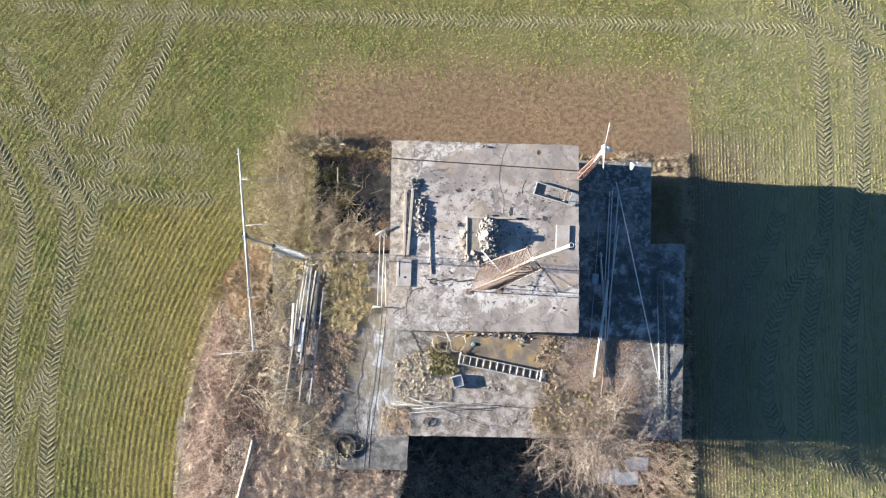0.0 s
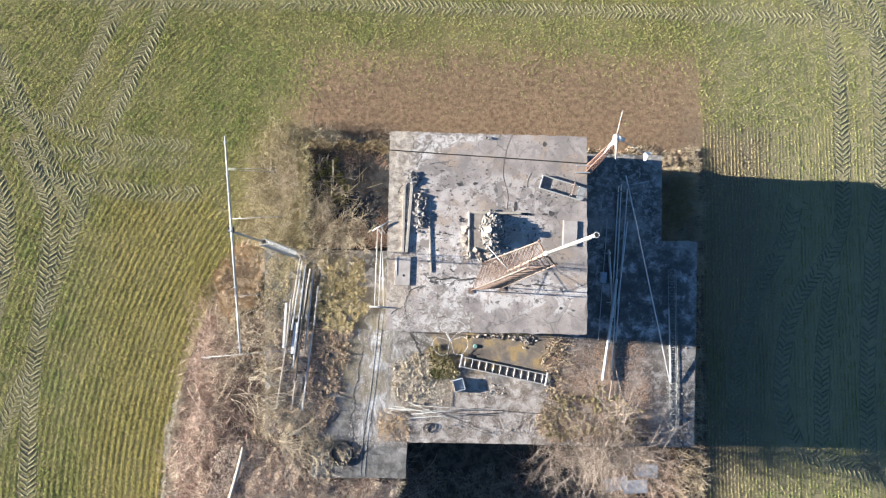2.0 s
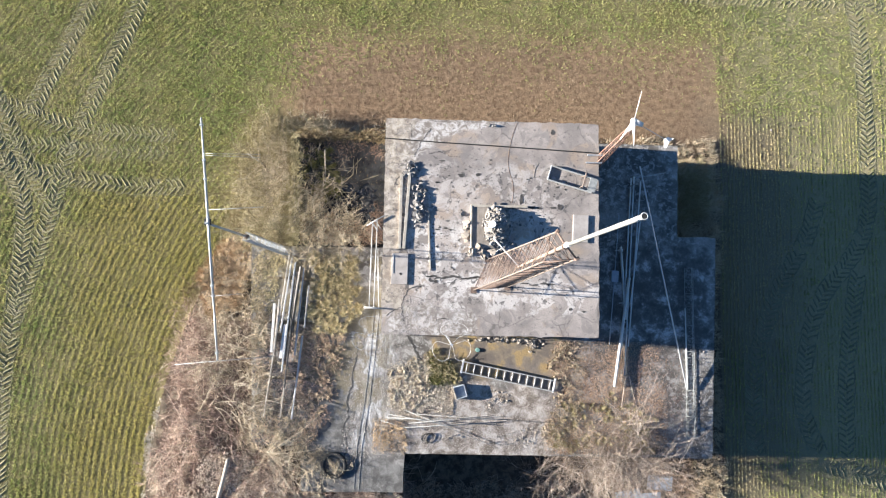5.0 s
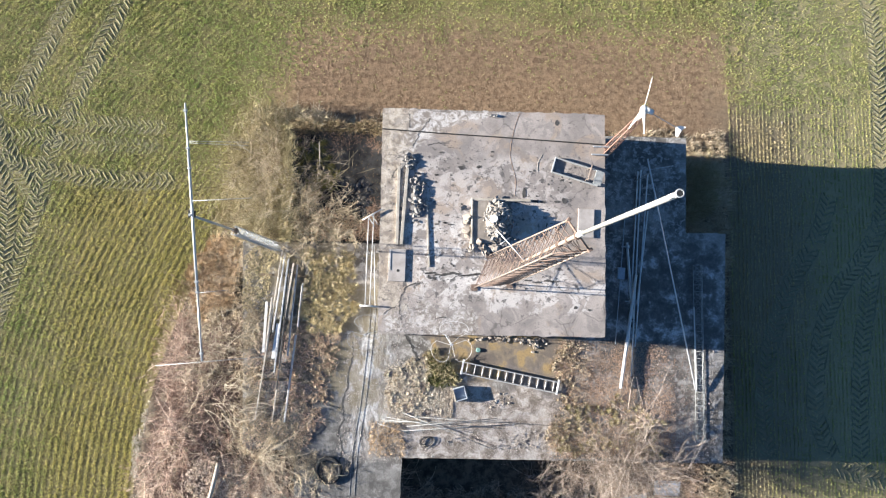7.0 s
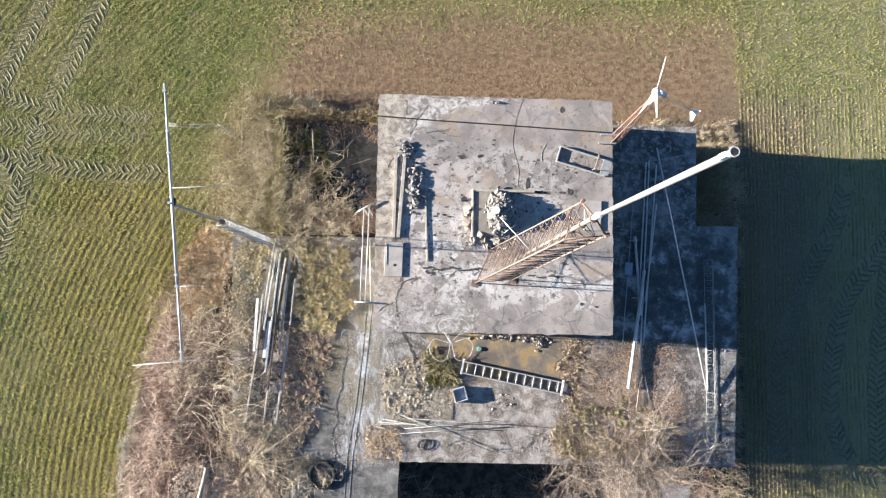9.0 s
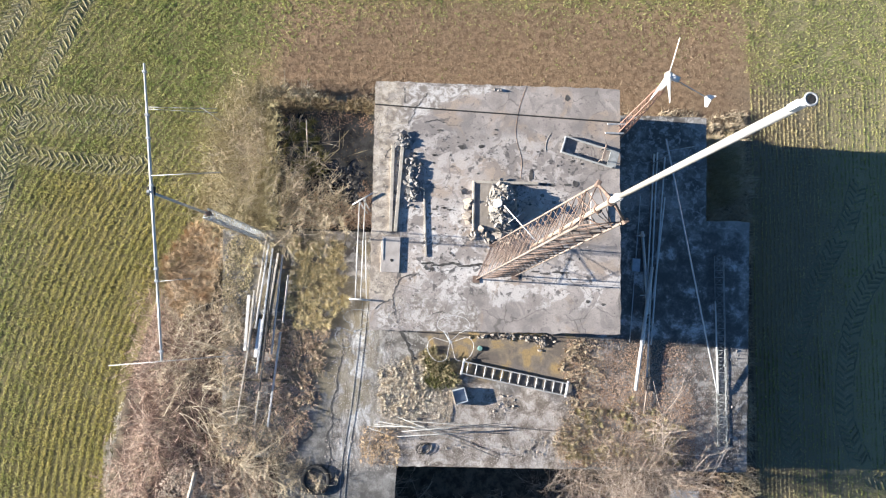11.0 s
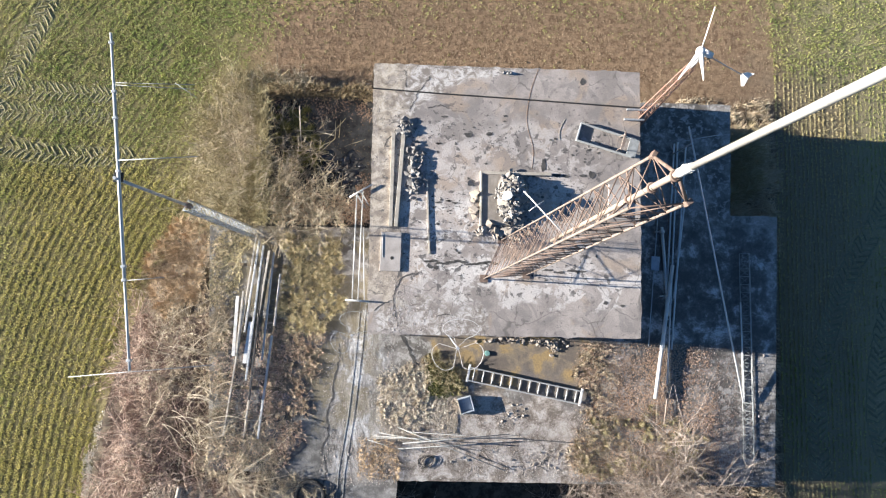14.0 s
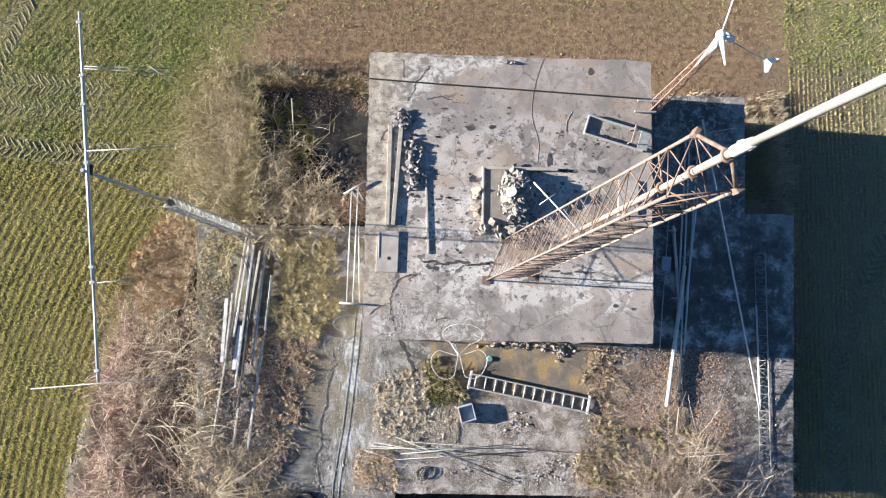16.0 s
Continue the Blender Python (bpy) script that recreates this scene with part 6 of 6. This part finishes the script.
shrub("bare_shrub", "large leafless tan shrub overhanging the terrace edge", (8.7, -4.75), LOW, 2.4, 1.15, 80, 850, M_SEBUSH, 31, 0.8, 0.008, 0.0, 0.95, 0.4)
shrub("bare_shrub", "leafless tan shrub beside the terrace edge", (10.4, -5.5), 0.0, 1.25, 2.7, 26, 260, M_SEBUSH, 33, 0.8, 0.010, 0.0, 0.9, 0.4)
shrub("bare_shrub", "leafless tan shrub growing on the terrace rim", (7.0, -5.0), 1.6, 1.8, 1.0, 45, 520, M_SEBUSH, 32, 0.8, 0.007, 0.0, 0.95, 0.4)
for k, (x, y, R) in enumerate([(6.2, -6.6, 1.5), (8.0, -7.0, 1.6), (9.8, -7.2, 1.5), (11.2, -6.6, 1.1), (7.2, -8.6, 1.6), (9.2, -8.8, 1.6), (11.0, -8.6, 1.3), (9.6, -6.7, 1.0), (10.6, -6.5, 1.0)]):
    shrub("bramble", "low leafless reddish bramble below the terrace", (x, y), 0.0, R, 0.40, 36, 380, M_BRAMBLE if k % 2 else M_SEBUSH, 120 + k, 0.5, 0.008, 0.8, 1.0, 0.7)
for k, (x, y, R, h) in enumerate([(-3.6, 6.2, 1.3, 1.0), (-4.6, 4.9, 1.7, 1.3), (-3.6, 3.4, 1.5, 1.1), (-3.55, 4.7, 1.6, 1.2), (-4.8, 6.1, 1.5, 1.0), (-2.6, 3.2, 1.2, 1.2), (-2.8, 4.3, 1.0, 1.0), (-3.4, 6.4, 1.0, 1.2), (-5.3, 3.9, 1.5, 1.1), (-3.5, 5.5, 1.5, 1.1), (-5.6, 5.3, 1.3, 0.9), (-1.5, 3.2, 0.9, 1.4), (-4.4, 3.2, 1.4, 1.0), (-4.0, 6.9, 1.2, 0.8), (-5.2, 7.2, 1.2, 0.7), (-3.2, 7.2, 0.9, 0.6)]):
    shrub("bare_shrub", "leafless olive-tan shrub on the bank", (x, y), float(bank(np.array(x), np.array(y))), R, h * 1.15, 40, 560, M_TWIG if k % 2 or -3.3 < x < -2.5 else M_TWIGO, 40 + k, 0.7, 0.0065, 0.0, 1.15, 0.7)
BR = [(-7.6, -2.4), (-7.4, -4.2), (-7.65, -5.8), (-6.8, -2.0), (-6.4, -3.8), (-6.9, -5.6), (-5.6, -2.2), (-5.5, -5.2), (-7.2, -7.7), (-6.0, -7.3), (-4.4, -6.6), (-2.9, -7.3), (-1.2, -7.0), (0.2, -6.9), (0.6, -7.9), (-5.4, -0.9), (-7.1, -0.4), (-7.75, -7.4), (-7.2, -1.2), (-6.0, -0.2)]
for k, (x, y) in enumerate(BR):
    shrub("bramble", "tangled leafless bramble with pale and purple-brown canes", (x, y), float(bank(np.array(x), np.array(y))), 1.0 if x < -7.1 else 1.3, 0.42, 60, 330, M_TWIG if x > -6.3 and y > -5.5 else M_BRAMBLE, 60 + k, 0.5, 0.0075, 0.5, 1.15, 0.85)
for k, (x, y, R) in enumerate([(-3.9, -4.4, 1.1), (-2.6, -5.2, 0.9), (-4.6, -3.2, 1.1), (-4.7, -1.6, 0.9), (-4.4, -0.4, 0.8), (-2.0, -5.3, 0.8)]):
    shrub("bramble", "thin tan bramble creeping over the slab edge", (x, y), LOW, R, 0.35, 26, 280, M_TWIG, 90 + k, 0.5, 0.007, 0.6, 1.0, 0.7)
for k, (x, y) in enumerate([(-4.6, -5.4), (-3.7, -5.3), (-5.2, -6.2), (-3.9, -6.6), (-2.8, -6.7), (-1.8, -6.9), (-0.6, -6.9), (-5.0, -7.4), (-3.4, -7.8), (-1.6, -7.9), (-0.2, -7.7), (-6.2, -6.8)]):
    shrub("bramble", "pale tangled dead stems on the southern bank", (x, y), 1.9, 0.95, 0.38, 34, 330, M_PALECANE if k % 3 else M_BRAMBLE, 230 + k, 0.5, 0.007, 0.6, 1.25, 0.8)
canes = random.Random(55)
for _ in range(22):
    x, y, a, l = canes.uniform(-6.0, -4.2), canes.uniform(-4.2, 0.0), canes.gauss(0.0, 0.5), canes.uniform(0.9, 1.9)
    z0 = LOW + canes.uniform(0.15, 0.45)
    pts = [(x + l * f * math.cos(a) + 0.06 * math.sin(5 * f + a), y + l * f * math.sin(a) + 0.08 * math.sin(7 * f), z0 + 0.25 * f * (1 - f) * 4 - 0.1 * f) for f in np.linspace(0, 1, 9)]
    tagged(part("fallen_cane", wire(pts, canes.uniform(0.005, 0.009), 5), M_TWIG), "long pale dead cane arching over the slab edge", "cane", "fallen canes")
fans = random.Random(77)
for (x0, y0), spread, n in (((-4.16, -4.87), 1.2, 18),):      # long canes fanning out from one root
    for k in range(n):
        a, l = spread * (2.0 * (k + fans.random()) / n - 1.0), fans.uniform(0.9, 2.4)
        bend = fans.uniform(-0.25, 0.25)
        pts = [(x0 + l * f * math.cos(a + bend * f), y0 + l * f * math.sin(a + bend * f), 2.15 + 1.1 * f * (1.05 - f) + 0.04 * math.sin(9 * f)) for f in np.linspace(0, 1, 10)]
        tagged(part("fallen_cane", wire(pts, fans.uniform(0.004, 0.0075), 5), M_TWIG), "long pale dead cane arching over the slab corner", "cane", "fallen canes")
log_pts = dense([(-5.56, -5.12), (-5.68, -5.89), (-5.97, -6.93), (-6.09, -7.83)], 0.15)
tagged(part("dead_branch", wire([(x, y, 2.12 + 0.03 * math.sin(4 * y)) for x, y in log_pts], 0.07, 8), M_BEAM), "straight pale barkless branch lying in the brambles", "branch")
grass_patch("dry_grass", [(-4.8, -3.2), (-3.0, -3.3), (-2.7, -4.75), (-4.9, -4.8)], 130, 0.16, 0.02, 1.3, M_DRY, LOW, "dead grass and twigs over the slab corner", 4)
for k, shift in enumerate((0.0, 0.07, -0.06)):
    grass_patch("straw", [(-8.98 + shift, -3.3), (-9.2 + shift, -4.6), (-9.27 + shift, -6.1), (-9.4 + shift, -9.6), (-9.28 + shift, -9.6), (-9.15 + shift, -6.1), (-9.08 + shift, -4.6), (-8.86 + shift, -3.3)], 900, 0.03, 0.05, 2.0, M_STRAW, 0.012, "pale trampled straw along the field edge", 4)
grass_patch("khaki_grass", [(-4.95, 2.45), (-3.75, 2.45), (-4.1, 0.1), (-4.95, 0.1)], 420, 0.05, 0.03, 1.5, M_OLIVE, LOW, "short khaki grass and moss on the slab", 4)
for x, y, rz in ((9.5, -6.9, 10), (10.75, -6.35, -4), (10.3, -7.0, 4)):
    o = part("metal_sheet", box(1.0, 0.55, 0.03, None, 0.006), M_SHEET)
    o.matrix_basis = pose(x, y, 0.16, 3, 2, rz)
    tagged(o, "blue-grey metal sheet lying under the shrub", "sheet", "metal sheets")
o = put("stone", STONES[2], M_STONE, m=pose(-4.75, -5.25, 1.98, 10, 0, 30) @ Matrix.Diagonal((0.16, 0.14, 0.14, 1)))
tagged(o, "single pale stone among brambles", "stone")
grass_patch("dry_grass", [(-5.0, 2.4), (-4.4, 2.4), (-4.3, -0.2), (-4.2, -4.4), (-4.7, -4.5), (-5.3, 0.0)], 60, 0.16, 0.018, 1.2, M_DRY, LOW, "dry grass creeping over the slab edge", 4)
leaves("leaf_litter", [(-6.6, -5.2), (-4.9, -5.0), (-3.2, -6.4), (0.3, -6.5), (0.3, -8.5), (-6.8, -8.5)], 9000, 0.065, M_PALECANE, 2.0, "pale pinkish dead leaves covering the southern bank", 0.12)
leaves("leaf_litter", [(-4.5, -0.6), (-2.7, -0.3), (-2.4, -3.0), (-2.7, -4.6), (-4.7, -4.6)], 6000, 0.055, M_BLUSH, LOW, "pinkish brown leaf litter under the battens", 0.05)
def yard(x, y):
    return np.full(np.shape(x), YARD_Z)


leaves("leaf_litter", [(-3.3, 3.6), (-1.6, 3.9), (-0.9, 3.4), (-0.1, 4.1), (-0.1, 2.65), (-3.3, 2.65)], 5200, 0.06, M_LEAF, yard, "brown fallen leaves and earth on the yard slab", 0.12)
leaves("leaf_litter", [(-3.3, 6.6), (-0.1, 6.6), (-0.1, 6.0), (-2.0, 6.2), (-3.3, 5.6)], 900, 0.055, M_LEAF, yard, "leaves blown against the kerb wall", 0.05)
leaves("leaf_litter", [(-2.1, 6.4), (-0.1, 6.4), (-0.1, 4.0), (-1.9, 4.5)], 260, 0.05, M_UNDER, yard, "thin dark leaf litter on the yard slab", 0.03)
leaves("leaf_litter", [(-0.7, 4.0), (-0.1, 4.3), (-0.1, 2.8), (-0.9, 2.8)], 1500, 0.05, M_LEAF, yard, "brown leaves drifted against the wall foot", 0.1)
tussocks("moss_grass", [(-3.2, 6.3), (-2.0, 6.3), (-1.75, 5.0), (-2.2, 4.3), (-3.2, 4.4)], 80, 40, 0.22, 0.011, M_MOSS, YARD_Z, "yellow-green moss and grass on the yard slab", 1.2)
grass_patch("creeper", [(-3.75, 6.7), (-3.3, 6.7), (-3.3, 2.6), (-3.75, 2.6)], 420, 0.22, 0.03, 1.2, M_RANK, 2.48, "dead creeper over the kerb wall", 4)
grass_patch("creeper", [(-3.55, 6.95), (-0.1, 6.95), (-0.1, 6.55), (-3.3, 6.5)], 260, 0.16, 0.04, 1.3, M_UNDER, 2.12, "dark dead creeper along the kerb wall", 4)


def crumpled_sheet(cx, cy, rx, ry, z, seed):
    """A crumpled plastic sheet: a ragged grid with sharp folds."""
    r = random.Random(seed)
    bm, n = bmesh.new(), 22
    grid = [[bm.verts.new((cx + rx * (2 * i / n - 1) * (1 + 0.18 * math.sin(j * 0.9)) + r.gauss(0, 0.02), cy + ry * (2 * j / n - 1) * (1 + 0.2 * math.sin(i * 0.8 + 1)) + r.gauss(0, 0.02),
                           z + 0.015 + abs(r.gauss(0.03, 0.05)) * (1 - max(abs(2 * i / n - 1), abs(2 * j / n - 1)) ** 4) + 0.08 * (1 - max(abs(2 * i / n - 1), abs(2 * j / n - 1)) ** 2))) for j in range(n + 1)] for i in range(n + 1)]
    for i in range(n):
        for j in range(n):
            a, b, c, d = grid[i][j], grid[i + 1][j], grid[i + 1][j + 1], grid[i][j + 1]
            bm.faces.new((a, b, c)), bm.faces.new((a, c, d))
    return bm


tagged(part("plastic_sheet", crumpled_sheet(-1.35, 4.15, 0.85, 0.72, YARD_Z, 6), M_TARP), "crumpled black plastic sheet lying on the yard slab", "plastic sheet")
pv, pf = scatter(60, [(-2.2, 4.6), (-0.7, 4.7), (-0.6, 3.5), (-2.1, 3.4)], YARD_Z + 0.12, 0.022, 0.5, 0.05)
tagged(put("yard_litter", indexed_mesh("yard_litter", pv, pf), M_PALE), "pale scraps of rubbish on the yard slab", "litter", kind="stuff")
rr = random.Random(77)
for _ in range(34):
    x, y, a, l = rr.uniform(-3.1, -0.9), rr.uniform(3.1, 6.0), rr.uniform(0, 6.28), rr.uniform(0.4, 1.1)
    lying("dead_stick", (x, y, YARD_Z + 0.03), (x + l * math.cos(a), y + l * math.sin(a) * 0.6, YARD_Z + 0.1 + rr.uniform(0.0, 0.4)), rr.uniform(0.005, 0.010), M_TWIGO, "pale dead stick lying in the shaded yard", "stick", "dead sticks")
lying("leaning_pole", (-2.42, 4.90, YARD_Z), (-2.30, 6.0, YARD_Z + 1.1), 0.014, M_BEAM, "pale thin pole leaning in the shrub", "pole")


def crack(name, points, width, z, label, seed):
    """A jagged open crack: a thin dark ribbon of uneven width."""
    r = random.Random(seed)
    pts = dense(points, 0.07)
    d = np.gradient(pts, axis=0)
    bm, prev = bmesh.new(), None
    for p, t in zip(pts, d):
        n = np.array([-t[1], t[0]]) / (np.linalg.norm(t) + 1e-9)
        c = p + n * r.gauss(0, 0.02)
        w = width * r.uniform(0.3, 1.2)
        row = [bm.verts.new((*(c + n * w), z)), bm.verts.new((*(c - n * w), z))]
        if prev:
            bm.faces.new((prev[0], prev[1], row[1], row[0]))
        prev = row
    return tagged(part(name, bm, M_TAR), label, "crack", kind="structure")


crack("roof_crack", [(1.28, 1.12), (0.85, 1.02), (0.70, 0.75), (0.62, 0.35), (0.72, -0.05)], 0.022, ROOF + 0.005, "jagged dark crack across the roof corner", 1)
crack("roof_crack", [(0.62, 0.42), (0.35, 0.25), (0.12, 0.12)], 0.016, ROOF + 0.005, "jagged dark crack at the roof edge", 2)
crack("roof_crack", [(1.75, -0.05), (1.95, 0.08), (2.2, 0.0)], 0.014, ROOF + 0.005, "short dark crack near the roof edge", 3)
crack("roof_crack", [(0.95, 5.48), (1.2, 5.95), (1.5, 6.4)], 0.014, ROOF + 0.005, "jagged crack across the worn roof corner", 11)
crack("roof_crack", [(0.62, 4.9), (0.42, 4.65), (0.28, 4.45)], 0.016, ROOF + 0.005, "short jagged crack at the roof margin", 12)
crack("roof_crack", [(0.80, 6.55), (0.86, 6.25), (0.84, 6.0)], 0.010, ROOF + 0.005, "fine crack from the roof edge", 13)
crack("roof_crack", [(1.45, 5.5), (1.75, 5.62), (2.0, 5.52), (2.35, 5.42)], 0.012, ROOF + 0.005, "wandering crack along the screed edge", 14)
crack("slab_crack", [(0.75, -0.62), (1.0, -0.95), (1.15, -1.35), (1.4, -1.6)], 0.05, LOW + 0.005, "wide dark crack in the terrace slab", 4)
crack("slab_crack", [(6.45, -0.8), (6.25, -1.2), (6.05, -1.75)], 0.02, LOW + 0.005, "thin dark crack in the terrace slab", 5)
shrub("small_shrub", "small olive shrub growing in the terrace rubble", (2.05, -1.75), LOW, 0.55, 0.28, 26, 220, M_TWIGO, 200, 0.6, 0.006)
grass_patch("ivy", [(1.6, -1.45), (2.5, -1.5), (2.6, -2.3), (2.0, -2.4), (1.6, -2.0)], 420, 0.10, 0.03, 1.2, M_IVY, LOW, "dark green weeds in the terrace rubble", 4)
crack("slab_crack", [(-1.05, -0.9), (-1.0, -1.5), (-1.2, -1.9), (-1.15, -2.5), (-1.4, -2.9), (-1.2, -3.5), (-1.55, -3.95), (-1.25, -4.5), (-1.45, -5.2)], 0.026, LOW + 0.005, "jagged dark crack along the concrete strip", 7)
